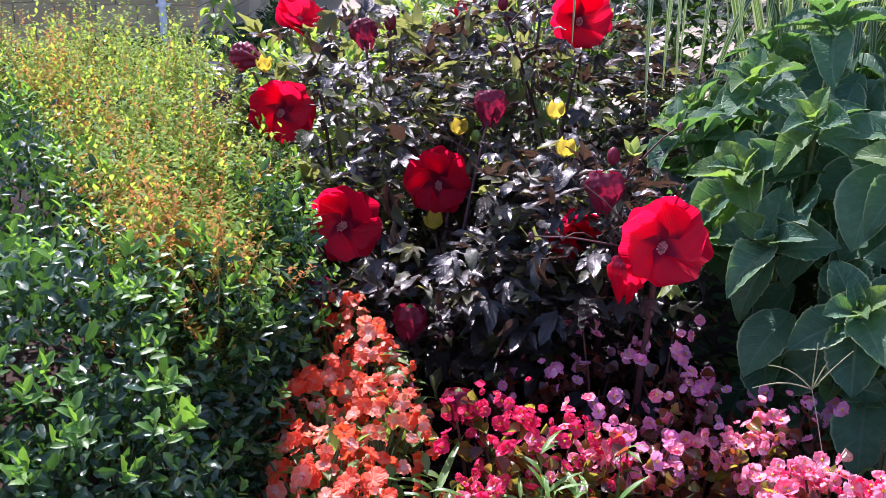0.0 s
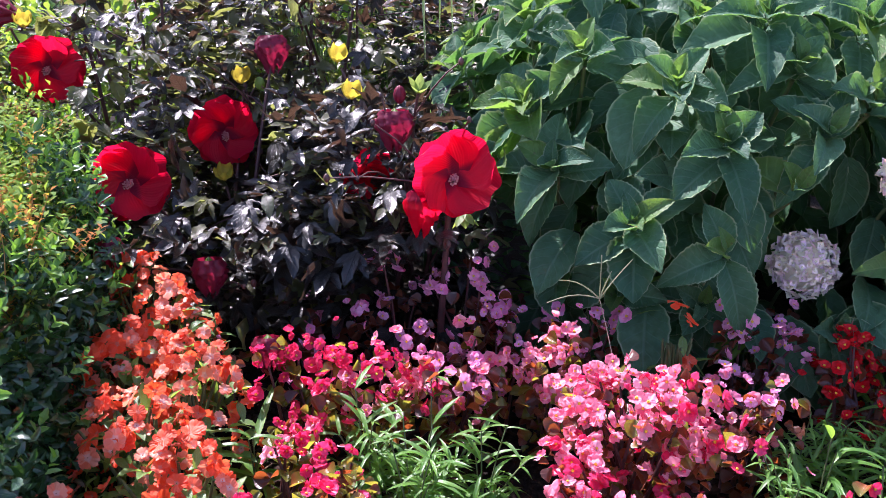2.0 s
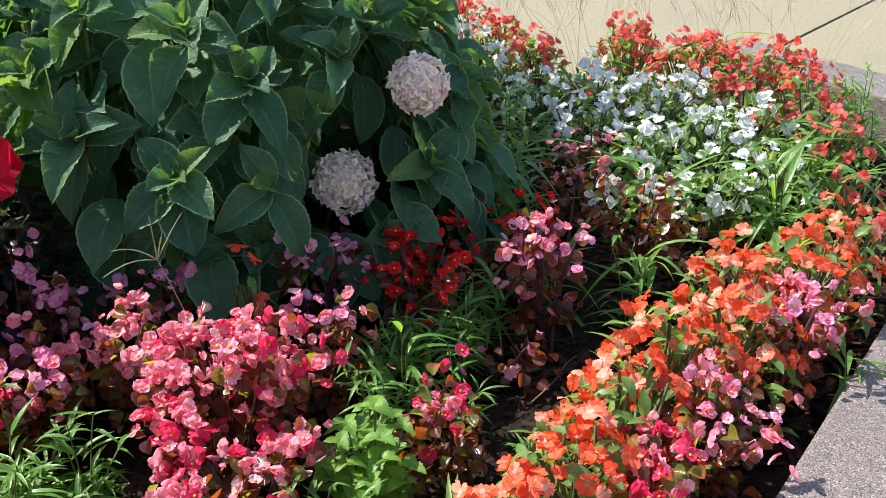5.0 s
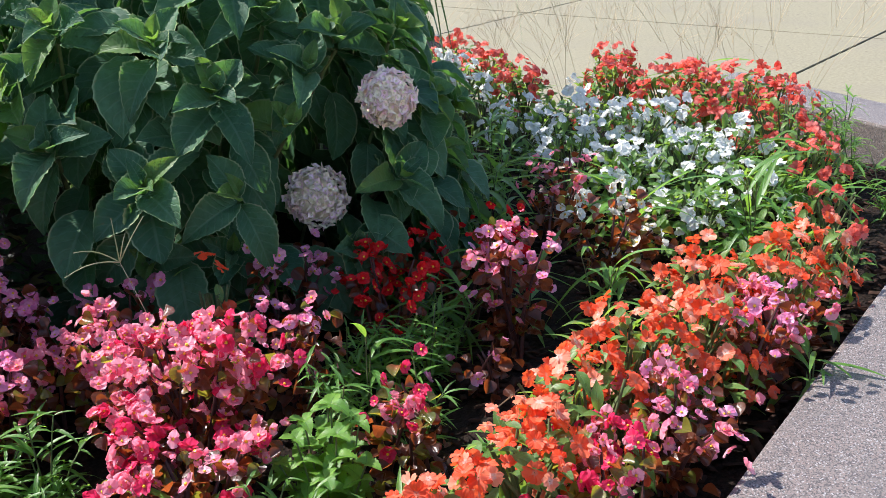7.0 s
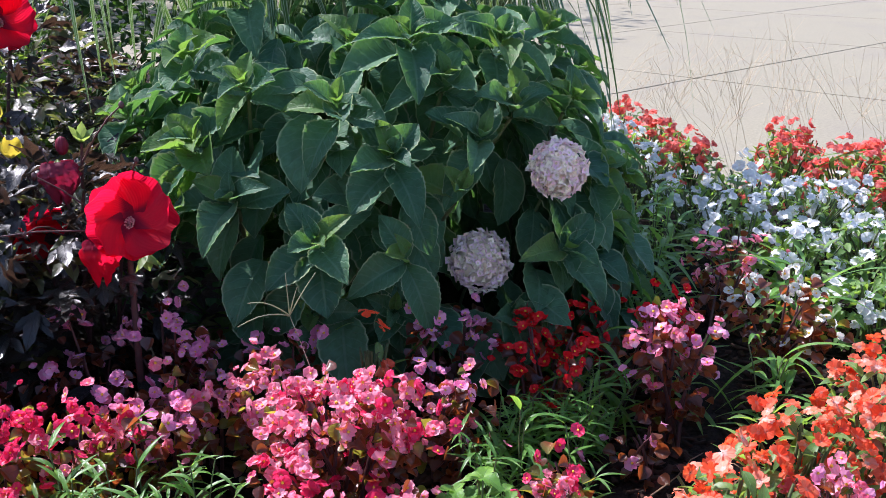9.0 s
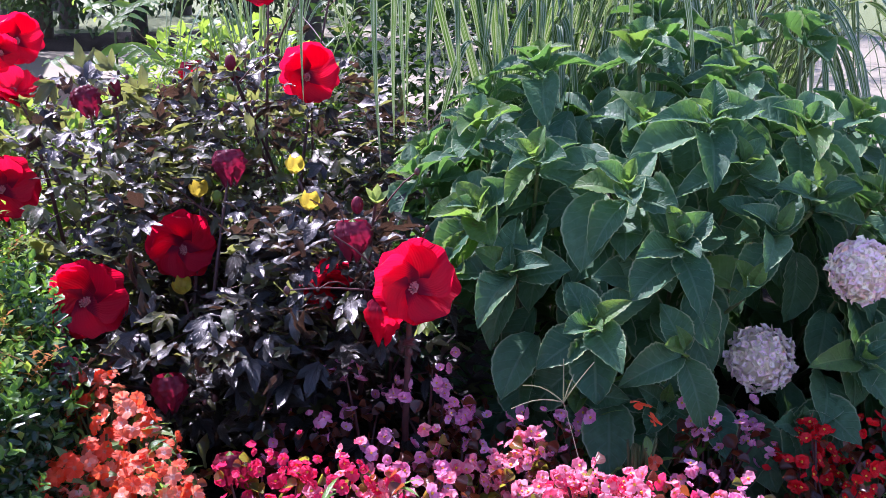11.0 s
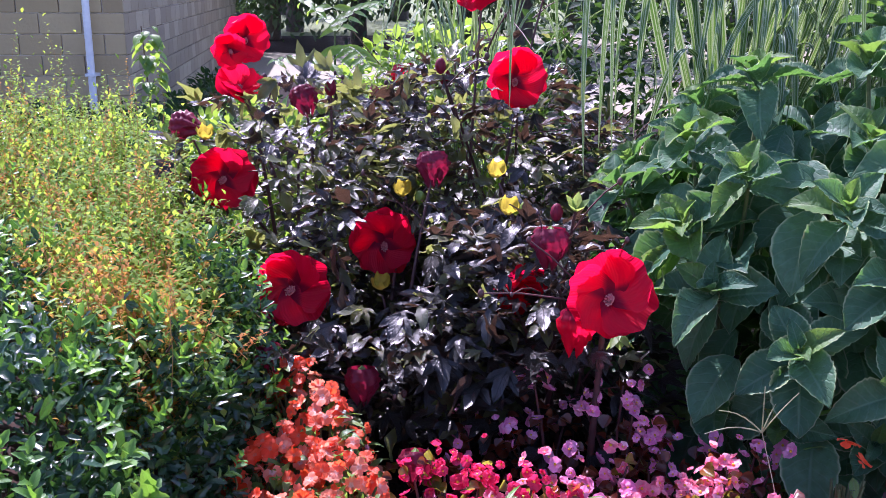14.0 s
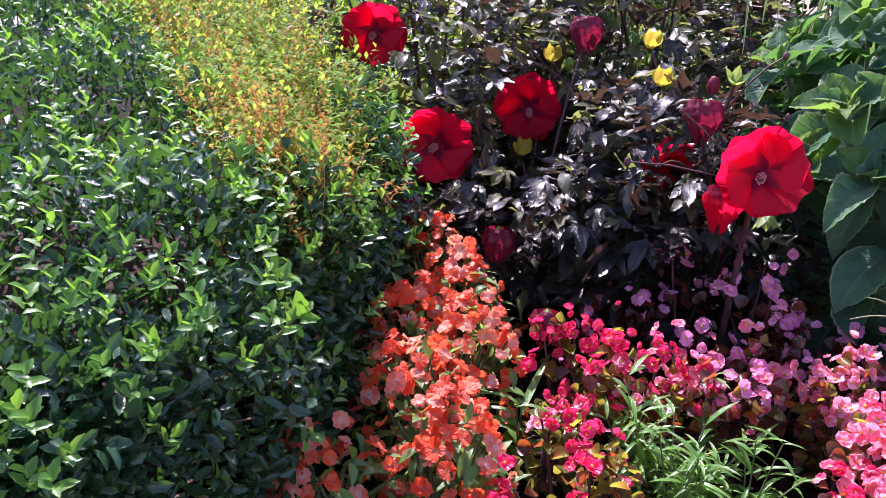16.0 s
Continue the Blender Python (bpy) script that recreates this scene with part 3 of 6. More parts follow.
# ---- distant trees ----
def tree(p, h, r, seed, label):
    rr = np.random.default_rng(seed)
    t = thing("tree", p, label, "tree", "trees behind the garden")
    p = Vector(p)
    parts = [tube(bend(p, p + Vector((rr.uniform(-0.5, 0.5), rr.uniform(-0.5, 0.5), h * 0.75)), 0, 7), h * 0.03, h * 0.008, 8)]
    tips = []
    for i in range(22):
        a, b = rr.uniform(0, 6.283), rr.uniform(0.06, 0.75)
        st = p + Vector((0, 0, h * b))
        en = st + Vector((math.cos(a) * r * rr.uniform(0.5, 1), math.sin(a) * r * rr.uniform(0.5, 1), h * rr.uniform(0.02, 0.2)))
        parts.append(tube(bend(st, en, 0.3, 5), h * 0.010, h * 0.002, 5))
        tips.append((st, en))
    piece("trunk", to_mesh("trunk", merge(parts), M_bark), t, Matrix())
    lf = leaf(0.16, 0.08, rows=3, cols=2)
    ms = []
    for st, en in tips:
        for c in range(30):
            q = st.lerp(en, rr.uniform(0.3, 1.1)) + Vector(rr.normal(0, r * 0.16, 3))
            for j in range(9):
                w = q + Vector(rr.normal(0, r * 0.06, 3))
                ms.append(orient(w, (rr.normal(), rr.normal(), -0.8), (rr.normal(), rr.normal(), 1), rr.uniform(0.8, 1.8)))
    stuff("crown", many(lf, ms), t, [M_tree])
    return t


for i, (x, y, h, r) in enumerate(((-9.5, 44, 12, 5.0), (-4.0, 40, 13, 5.5), (2.5, 33, 11, 5.0), (8.0, 30, 11, 5), (-15, 52, 12, 5), (0.5, 21, 8, 3.4), (13, 26, 10, 4.5), (-6.2, 30, 9, 3.6), (4.5, 19, 8, 3.4), (-3.4, 24, 7, 3.2), (-6.0, 26, 8, 3.4), (-0.8, 25, 7, 3.2), (-8.6, 33, 9, 3.6))):
    tree((x, y, 0), h, r, 100 + i, "tall dark leafy tree standing beyond the lawn")

path = thing("far_path", (0, 0, 0), "bright sunlit concrete path beyond the bed", "path", "", "structure", slab("far_path", [(-9, 15.5), (3, 15.5), (3, 20.5), (-9, 21.5)], -0.025, -0.004, [M_concrete], 0))


# ---- plants: shapes shared by many ----
def cloud(centre, radii, n, inner=0.55, rr=rng, lower=-0.75):
    """Points in the outer shell of an ellipsoid, each with its outward direction."""
    out = []
    while len(out) < n:
        d = Vector(rr.normal(0, 1, 3)).normalized()
        if d.z < lower:
            continue
        f = rr.uniform(inner ** 3, 1) ** (1 / 3)
        out.append((Vector((centre[0] + d.x * radii[0] * f, centre[1] + d.y * radii[1] * f, centre[2] + d.z * radii[2] * f)), d))
    return out


UP = Vector((0, 0, 1))


# ---- holly hedge ----
HX0, HX1, HY0, HY1, HZ = -2.5, -0.47, 0.62, 3.4, 1.0
holly_shapes = [leaf(0.029, 0.0140, 0.46, 0.85, 7, 3, 0.55, d, 0, 0.15) for d in (0.1, 0.3, -0.1)]
holly_plain = [leaf(0.029, 0.0140, 0.46, 0.85, 5, 3, 0.55, d, 0, 0.12) for d in (0.1, 0.3, -0.1)]
holly_meshes = [to_mesh("leaf", s, M_holly) for s in holly_shapes]
holly_new_meshes = [to_mesh("leaf", s, M_holly_new) for s in holly_shapes]


def side_edge(y):
    """Where the hedge's side towards the flowers runs."""
    return -0.47 - 0.13 * max(0.0, y - 1.6) - 0.35 * max(0.0, y - 2.0)


def hedge_point():
    """A place on the hedge's skin (top, right side, front) and its outward direction."""
    k = rng.uniform()
    if k < 0.58:
        x, y = HX1 - (abs(rng.normal(0, 0.8)) if rng.uniform() < 0.6 else rng.uniform(0, 2.0)), HY0 + (HY1 - HY0) * rng.uniform() ** 1.25
        x = max(x, HX0) + side_edge(y) - HX1
        z = HZ
        n = Vector((0, 0, 1))
    elif k < 0.80:
        y, z = U(HY0, 2.6), U(SOIL, HZ)
        x = side_edge(y)
        n = Vector((1, 0, 0))
    else:
        x, y, z = U(-1.7, HX1), HY0, U(SOIL, HZ)
        n = Vector((0, -1, 0))
    # rounded shoulders
    q = Vector((x, y, z))
    r = 0.22
    ex, ey, ez = max(0, x - (side_edge(y) - r)), max(0, (HY0 + r) - y), max(0, z - (HZ - r))
    e = Vector((ex, -ey, ez))
    if e.length > r:
        n = e.normalized()
        q += n * r - e
    elif e.length > 0.01:
        n = (n + e / r).normalized()
    lump = 0.075 * noise.noise(q * 4.5) + 0.04 * noise.noise(q * 13) + 0.02
    if q.y > 1.45 and -0.66 - 0.72 * (q.y - 1.45) < q.x < side_edge(q.y) - 0.08 and q.z > 0.93 and rng.uniform() < 0.8:
        return hedge_point()
    return q + n * lump, n


hedge = thing("holly_hedge", (-1.2, 1.8, SOIL), "clipped evergreen holly hedge with glossy spiny leaves", "hedge")
old, young = [[], [], []], [[], [], []]
for i in range(10500):
    q, n = hedge_point()
    q -= n * abs(rng.normal(0, 0.05))
    for j in range(5):
        w = q + Vector(rng.normal(0, 0.016, 3))
        d = (n * 0.6 + Vector(rng.normal(0, 0.9, 3)) + UP * 0.2)
        up = n + UP * 0.4 + Vector(rng.normal(0, 0.85, 3))
        old[i % 3].append(orient(w, d, up, U(0.45, 1.08)))
for i in range(900):
    q, n = hedge_point()
    # pale young growth thinned on the sides: sunlit top put into leaf colour
    if n.z < 0.4 and rng.uniform() < 0.65:
        continue
    q += n * 0.022
    ax = (n + UP * 0.9 + Vector(rng.normal(0, 0.3, 3))).normalized()
    for j in range(5):
        a = j * 2.4
        side = ax.orthogonal().normalized()
        side.rotate(Matrix.Rotation(a, 3, ax))
        young[i % 3].append(orient(q + ax * 0.006 * j, ax * (0.5 + 0.16 * j) + side, ax - side * 0.4, U(0.6, 0.95)))
# the leaves nearest to the path's corner of the hedge are single parts
count = 0
for meshes, sets in ((holly_meshes, old), (holly_new_meshes, young)):
    for k in range(3):
        rest = []
        for m in sets[k]:
            p = m.translation
            if count < 60 and p.y < 1.25 and p.x > -0.75 and p.z > 0.75 and (count * 7 + k) % 3 == 0 or (count < 60 and p.x > -0.62 and p.z > 0.95):
                piece("leaf", meshes[k], hedge, m)
                count += 1
            else:
                rest.append(m)
        stuff("foliage" if meshes is holly_meshes else "young_foliage", merge([many(holly_shapes[k], rest[::2]), many(holly_plain[k], rest[1::2])]), hedge, [M_holly if meshes is holly_meshes else M_holly_new])
twigs = []
for i in range(200):
    q, n = hedge_point()
    twigs.append(tube(bend(q - n * 0.25 - UP * 0.1, q, 0.02, 4), 0.004, 0.0015, 4))
stuff("twigwork", merge(twigs), hedge, [M_twig])
# solid dark block standing in for the shade deep inside the hedge
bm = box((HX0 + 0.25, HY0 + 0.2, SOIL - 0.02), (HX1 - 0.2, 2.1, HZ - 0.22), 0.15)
piece("inner_core", bm_mesh("inner_core", bm, M_chip_and_shade), hedge, Matrix(), "solid dark block standing in for the shade inside the hedge")
# one long shoot on the hedge's face
sp = Vector((-0.43, 1.03, 0.90))
piece("shoot", to_mesh("shoot", tube(bend((-0.52, 1.06, 0.78), sp + Vector((0.03, -0.02, 0.05)), 0.01, 5), 0.003, 0.0015, 5), M_stem), hedge, Matrix(), "pale new shoot")
for j, (dx, dz, size) in enumerate(((-0.06, 1.0, 1.35), (0.85, 0.15, 0.85), (-0.8, 0.2, 0.7))):
    piece("leaf", holly_new_meshes[j % 3], hedge, orient(sp + Vector((0.03, -0.02, 0.045)), Vector((dx, -0.25, dz)), Vector((0.5 - 0.3 * j, -0.8, 0.5)), size))

# ---- fine golden shrub growing through the hedge ----
shrub = thing("golden_shrub", (-0.95, 2.3, SOIL), "fine-leaved shrub with yellow-green leaves and orange shoots", "shrub")
tiny = [leaf(0.0130, 0.0055, 0.5, 0.8, 3, 2, 0.3, 0.2), leaf(0.0150, 0.0080, 0.5, 0.7, 3, 2, 0.3, 0.2)]
green, gold, red, sticks = [], [], [], []
for i in range(2300):
    y = 1.38 + 2.0 * rng.uniform() ** 0.9
    right = side_edge(y) - 0.06
    left = -0.56 - 0.74 * (y - 1.36)
    x = U(left, right)
    top = 0.97 + 0.02 * (y - 1.6) + 0.05 * noise.noise(Vector((x * 5, y * 5, 1))) - 0.04 * math.exp(-((right - x) / 0.08) ** 2)
    p0 = Vector((x, y, top - 0.14))
    tall = U(0.09, 0.19) if rng.uniform() < 0.86 else U(0.19, 0.30)
    if y > 2.0 and rng.uniform() < 0.09:
        tall += U(0.05, 0.24)
    p1 = p0 + Vector((rng.normal(0, 0.05), rng.normal(0, 0.05) - 0.02, tall))
    for bx, by, bz in ((-0.727, 2.517, 1.032), (-0.436, 2.04, 0.875)):      # kept low before the open flowers
        f = p1.y / by
        if f < 1.0 and abs(p1.x - bx * f) < 0.11:
            p1.z = min(p1.z, 1.5 + (bz - 1.5) * f - 0.09)
    if p1.z < p0.z + 0.03:
        continue
    pts = bend(p0, p1, 0.0, 5)
    lean = Vector((rng.normal(0, 0.03), rng.normal(0, 0.03), 0))
    pts = [q + lean * math.sin(math.pi * k / 4) for k, q in enumerate(pts)]
    sticks.append(tube(pts, 0.0011, 0.0005, 4))
    edge = math.exp(-((x - left) / 0.16) ** 2) + math.exp(-((y - 1.38) / 0.25) ** 2) + 0.45
    hue = rng.uniform() < 0.50 * edge
    sets = (gold if rng.uniform() < 0.72 else red) if hue else green
    for j in range(40):
        f = j / 39
        q = p0.lerp(p1, 0.15 + 0.87 * f)
        a = j * 2.4 + i
        d = Vector((math.cos(a), math.sin(a), 0.7))
        sets.append(orient(q, d, Vector((-d.x * 0.5, -d.y * 0.5, 1)), U(0.7, 1.3)))
        if j % 2:
            green.append(orient(q + Vector(rng.normal(0, 0.03, 3)), Vector(rng.normal(0, 1, 3)) + UP * 0.4, UP, U(0.8, 1.5)))
stuff("leaves", many(tiny[1], green), shrub, [M_shrub], "yellow-green small leaves")
stuff("golden_foliage", many(tiny[0], gold), shrub, [M_shrub_gold], "golden yellow young shoots")
stuff("red_foliage", many(tiny[0], red), shrub, [M_shrub_red], "orange-red young shoots")
stuff("twigwork", merge(sticks), shrub, [M_shoot])

# ---- hibiscus ----
def lobed(L, W, spread, droop, seed):
    """A hand-shaped leaf: a long middle lobe and two shorter ones, toothed and wavy."""
    mid = leaf(L, W, 0.42, 0.9, 8, 3, 0.35, droop, 0.04, 0.08)
    out = [mid]
    for s in (-1, 1):
        k = 0.66 + 0.08 * math.sin(seed + s)
        out.append(moved(leaf(L * k, W * 0.72, 0.42, 0.9, 7, 3, 0.3, droop * 1.3, 0.04, 0.08), Matrix.Translation((0, L * 0.06, -0.0015)) @ Matrix.Rotation(s * spread, 4, "Z") @ Matrix.Rotation(s * 0.15, 4, "Y")))
    return merge(out)


hib_shapes = [lobed(0.088, 0.030, 0.72, 0.12, 1), lobed(0.094, 0.026, 0.60, -0.06, 2), leaf(0.078, 0.034, 0.38, 0.9, 9, 4, 0.35, 0.22, 0.06, 0.08)]
hib_meshes = [to_mesh("leaf", s, M_hib) for s in hib_shapes]
hib_green_meshes = [to_mesh("leaf", s, M_hib_green) for s in hib_shapes]
petal_meshes = [to_mesh("petal", petal(0.094, 0.136, c, 0.0024, 12, 25, 0.02, 0.36, i * 1.7, 0.22), M_red) for i, c in enumerate((0.16, 0.22, 0.12, 0.26))]
col = [tube([(0, 0, 0), (0, 0.015, 0.006), (0, 0.026, 0.009)], 0.0045, 0.003, 7)]
for i in range(34):
    a, t = i * 2.4, 0.3 + 0.7 * i / 34
    q = Vector((math.cos(a) * 0.0075, 0.026 * t, 0.009 * t + math.sin(a) * 0.0075))
    col.append(moved(ball(0.0022, 4, 5), Matrix.Translation(q)))
stamen_mesh = to_mesh("stamen_column", merge(col), M_stamen)
sepal = leaf(0.034, 0.020, 0.4, 0.9, 5, 3, 0.3, -0.2)
calyx_shape = merge([moved(sepal, Matrix.Rotation(i * 1.2566, 4, "Z") @ Matrix.Rotation(0.7, 4, "X")) for i in range(5)])
calyx_mesh = to_mesh("calyx", calyx_shape, M_calyx)


def spent_cup(L, r, seed):
    """A crumpled open cup with five pointed lobes, as one sheet along +z."""
    V, UV = [], []
    rows, cols = 7, 26
    for i in range(rows):
        t = i / (rows - 1)
        for j in range(cols):
            a = 2 * math.pi * j / (cols - 1)
            lobe = abs(math.sin(2.5 * a + seed))
            w = r * (0.25 + 0.75 * math.sin(0.5 * math.pi * min(1.0, t * 1.25))) * (1 + 0.14 * math.sin(5 * a + 4 * t + seed)) * (1 - 0.25 * max(0.0, t - 0.6))
            V.append((w * math.cos(a), w * math.sin(a), L * t * (1 - 0.45 * t * lobe) + 0.05 * L * math.sin(7 * a + seed)))
            UV.append((j / (cols - 1), t))
    return tpl(V, strip(rows, cols), UV)


yellow_mesh = to_mesh("yellow_calyx", spent_cup(0.036, 0.018, 0.4), M_yellow)
bud_mesh = to_mesh("bud", ball(0.014, 7, 9, 1.5), M_wilt)
green_bud_mesh = to_mesh("green_bud", ball(0.012, 7, 9, 1.3), M_calyx)


def crumpled(seed, L=0.074, r=0.036):
    """A closed, wilted flower: furled petals wrapped into a pleated barrel along +y."""
    V, UV = [], []
    rows, cols = 16, 37
    for i in range(rows):
        t = i / (rows - 1)
        w = r * (0.30 + 0.70 * math.sin(math.pi * min(1, 0.16 + t * 0.80)) ** 0.7) * (1 - 0.55 * max(0.0, t - 0.35))
        for j in range(cols):
            a = 2 * math.pi * j / (cols - 1)
            e = 1 + 0.12 * math.sin(5 * a + 7 * t + seed) * t + 0.10 * math.sin(9 * a - 5 * t + seed) + 0.08 * math.sin(14 * a + 19 * t + seed * 2) + 0.06 * math.sin(31 * t + 3 * a)
            V.append((math.cos(a) * w * e, t * L * (1 + 0.14 * math.sin(4 * a + seed) * t), math.sin(a) * w * e))
            UV.append((j / (cols - 1), t))
    return tpl(V, strip(rows, cols), UV)


wilt_meshes = [to_mesh("wilted_petals", crumpled(i), M_wilt) for i in range(3)]
furled_mesh = to_mesh("furled_petals", crumpled(5, 0.075, 0.033), M_red)


def bloom(plant, p, face, size=1.0, turn=0.0, openness=0.0):
    """An open hibiscus flower at p that looks along face: five overlapping petals round a stamen column."""
    n = Vector(face).normalized()
    fl = new("flower")
    fl.parent = plant
    fl.matrix_basis = Matrix.Translation(Vector(p) - plant.location)
    side = n.orthogonal().normalized()
    side.rotate(Matrix.Rotation(turn, 3, n))
    for i in range(5):
        d = side.copy()
        d.rotate(Matrix.Rotation(i * 1.2566, 3, n))
        across = n.cross(d)
        d2 = (d + n * (0.10 + openness)).normalized()
        up = (n + across * 0.24).normalized()
        piece("petal", petal_meshes[(i + int(turn * 3)) % 4], fl, orient(Vector(p) - d * 0.007 + n * 0.0015 * (i % 3), d2, up, size * U(0.93, 1.06)))
    piece("stamen_column", stamen_mesh, fl, orient(p, n * 0.88 + side * 0.2, side, size), "pale pink stamen column")
    piece("calyx", calyx_mesh, fl, orient(Vector(p) - n * 0.024 * size, side, n, size * 0.8), "green calyx")
    tagged(fl, "large open crimson flower with pleated petals")
    return fl


def furled(plant, p, d, kind="wilted", size=1.0, k=0):
    me = furled_mesh if kind == "furled" else wilt_meshes[k % 3]
    piece("furled_flower" if kind == "furled" else "wilted_flower", me, plant, orient(p, d, (0.1, -1, 0.3), size), "closed red flower" if kind == "furled" else "wilted dark purple-red flower")
    q = Vector(p) - Vector(d).normalized() * 0.004
    piece("calyx", calyx_mesh, plant, orient(q, Vector(d).orthogonal(), d, 0.8 * size))


# open flowers stand clear of the leaves: plant, place, turn of the face, size, spin, openness
EYE_AT = Vector((0, 0, 1.5))


def facing(p, dx=0.0, dz=0.0):
    """The way a flower at p looks out of the bed to the walkway, turned by dx, dz."""
    n = (EYE_AT - Vector(p)).normalized()
    return (n + Vector((dx, 0, dz))).normalized()


BLOOMS = [("a", (-0.725, 2.517, 1.015), facing((-0.727, 2.517, 1.032), -0.1, 0.05), 0.97, 0.3, 0.0),
          ("a", (-0.690, 2.500, 1.350), facing((-0.694, 2.550, 1.356), 0.05, -0.2), 0.56, 1.2, 0.1),
          ("a", (-0.668, 2.575, 1.372), facing((-0.694, 2.550, 1.356), 0.25, 0.1), 0.78, 0.4, 0.1),
          ("a", (-0.682, 2.527, 1.235), Vector((0.30, -0.45, 0.90)), 0.84, 0.7, 0.45),
          ("b", (-0.447, 2.040, 0.868), facing((-0.436, 2.040, 0.875), -0.15, -0.05), 0.98, 0.0, 0.0),
          ("b", (-0.275, 2.277, 0.910), facing((-0.278, 2.277, 0.926), 0.0, -0.1), 0.92, 0.9, 0.0),
          ("c", (0.206, 1.725, 0.969), facing((0.217, 1.725, 0.982), -0.05, 0.05), 0.93, 0.5, 0.0),
          ("d", (0.038, 2.720, 1.262), Vector((0.25, -0.95, 0.12)), 0.98, 0.4, 0.1),
          ("d", (-0.056, 3.02, 1.505), Vector((-0.5, -0.6, 0.2)), 0.95, 0.8, 0.2),
          ("d", (0.135, 3.12, 1.552), facing((0.135, 3.12, 1.552), 0.2, 0.1), 0.9, 1.6, 0.1)]


# smaller things that also stand clear
SHOWN = [((-0.272, 2.178, 0.825), 0.035), ((-0.008, 2.26, 1.08), 0.035), ((-0.233, 2.311, 1.02), 0.035), ((-0.773, 2.528, 1.115), 0.03), ((0.149, 1.896, 1.085), 0.035), ((0.221, 1.713, 0.895), 0.04),
         ((-0.517, 2.50, 1.215), 0.045), ((-0.83, 2.574, 1.145), 0.04), ((-0.152, 2.23, 1.10), 0.045), ((0.1, 1.855, 1.02), 0.04), ((0.148, 1.725, 0.90), 0.045), ((-0.271, 1.835, 0.73), 0.045), ((-0.43, 1.86, 0.69), 0.085), ((-0.33, 1.72, 0.69), 0.08), ((0.12, 1.78, 0.68), 0.07), ((0.24, 1.76, 0.70), 0.07)]
CLEAR = [(Vector(p), n.normalized(), 0.098 * size) for _, p, n, size, *_ in BLOOMS] + [(Vector(p), facing(p), r) for p, r in SHOWN]


def clear(q, d):
    """Whether a leaf at q, growing along d, leaves the open flowers in view."""
    for p, n, r in CLEAR:
        for f in (0.0, 0.045, 0.09):
            v = Vector(q) + Vector(d).normalized() * f - p
            s = v.dot(n)
            if -0.015 < s < 0.7 and (v - n * s).length < r:
                return False
    return True


def hibiscus(base, label, clouds, tips, greens, seed):
    """A hibiscus plant: woody stems from the base to its tips, leaves along and around them."""
    rr = np.random.default_rng(seed)
    pl = thing("hibiscus", base, label, "hibiscus", "hibiscus plants")
    b = Vector(base)
    n, joined = 0, [[], []]
    for t in tips:
        t = Vector(t)
        s = b + Vector((rr.normal(0, 0.05), rr.normal(0, 0.05), 0))
        k = bend(s, t, 0, 8)
        k = [q + Vector((t.x - s.x, t.y - s.y, 0)) * (-0.18 * math.sin(math.pi * i / 7)) for i, q in enumerate(k)]
        piece("stem", to_mesh("stem", tube(k, 0.0075, 0.003, 7), M_stem_red), pl, Matrix())
        for i in range(2, 8):
            for j in range(2):
                a = rr.uniform(0, 6.283)
                d = Vector((math.cos(a), math.sin(a), rr.uniform(-0.5, 0.3)))
                q = k[i] + d * rr.uniform(0.02, 0.07)
                me = (hib_green_meshes if rr.uniform() < greens else hib_meshes)[n % 3]
                n += 1
                if clear(q, d) and n < 130:
                    piece("leaf", me, pl, orient(q, d, UP + d * 0.3 + Vector(rr.normal(0, 0.3, 3)), rr.uniform(0.5, 0.95)))
    for centre, radii, count in clouds:
        for q, d in cloud(centre, radii, count, 0.5, rr, -0.9):
            if q.z < SOIL + 0.06:
                continue
            w = Vector((d.x, d.y - 0.1, 0.06)) + Vector(rr.normal(0, 0.40, 3))
            if not clear(q, w):
                continue
            up = UP * 1.15 + d * 0.25 + Vector(rr.normal(0, 0.5, 3))
            shade = rr.uniform() < greens
            n += 1
            m = orient(q, w, up, rr.uniform(0.45, 1.05))
            if n < 135:
                piece("leaf", (hib_green_meshes if shade else hib_meshes)[n % 3], pl, m)
            else:
                joined[shade].append(m)
    twigs = []
    for i in range(26):
        t = Vector(tips[i % len(tips)])
        f = rr.uniform(0.55, 1.0)
        s = b.lerp(t, f) + Vector(rr.normal(0, 0.02, 3))
        e = s + Vector((rr.normal(0, 0.09), rr.normal(-0.03, 0.09), rr.uniform(0.03, 0.14)))
        if clear(e, UP):
            twigs.append(tube(bend(s, e, 0.012, 4), 0.0022, 0.0014, 5))
            twigs.append(moved(ball(0.007 * rr.uniform(0.5, 1.1), 5, 7, 1.4), Matrix.Translation(e)))
    stuff("side_shoot", merge(twigs), pl, [M_stem_red], "thin dark red side shoots with small buds")
    for k in range(2):
        if joined[k]:
            stuff("inner_foliage", merge([many(hib_shapes[j], joined[k][j::3]) for j in range(3) if joined[k][j::3]]), pl, [M_hib_green if k else M_hib])
    return pl


A_tips = [(-0.74, 2.56, 1.0), (-0.69, 2.58, 1.33), (-0.68, 2.56, 1.24), (-0.51, 2.56, 1.20), (-0.83, 2.60, 1.10), (-0.43, 2.48, 1.24), (-0.60, 2.9, 1.15), (-0.37, 2.9, 1.18)]
hib_a = hibiscus((-0.50, 2.55, SOIL), "hibiscus with greenish dark leaves and tall red flowers", [((-0.52, 2.55, 0.90), (0.42, 0.46, 0.40), 1350)], A_tips, 0.62, 21)
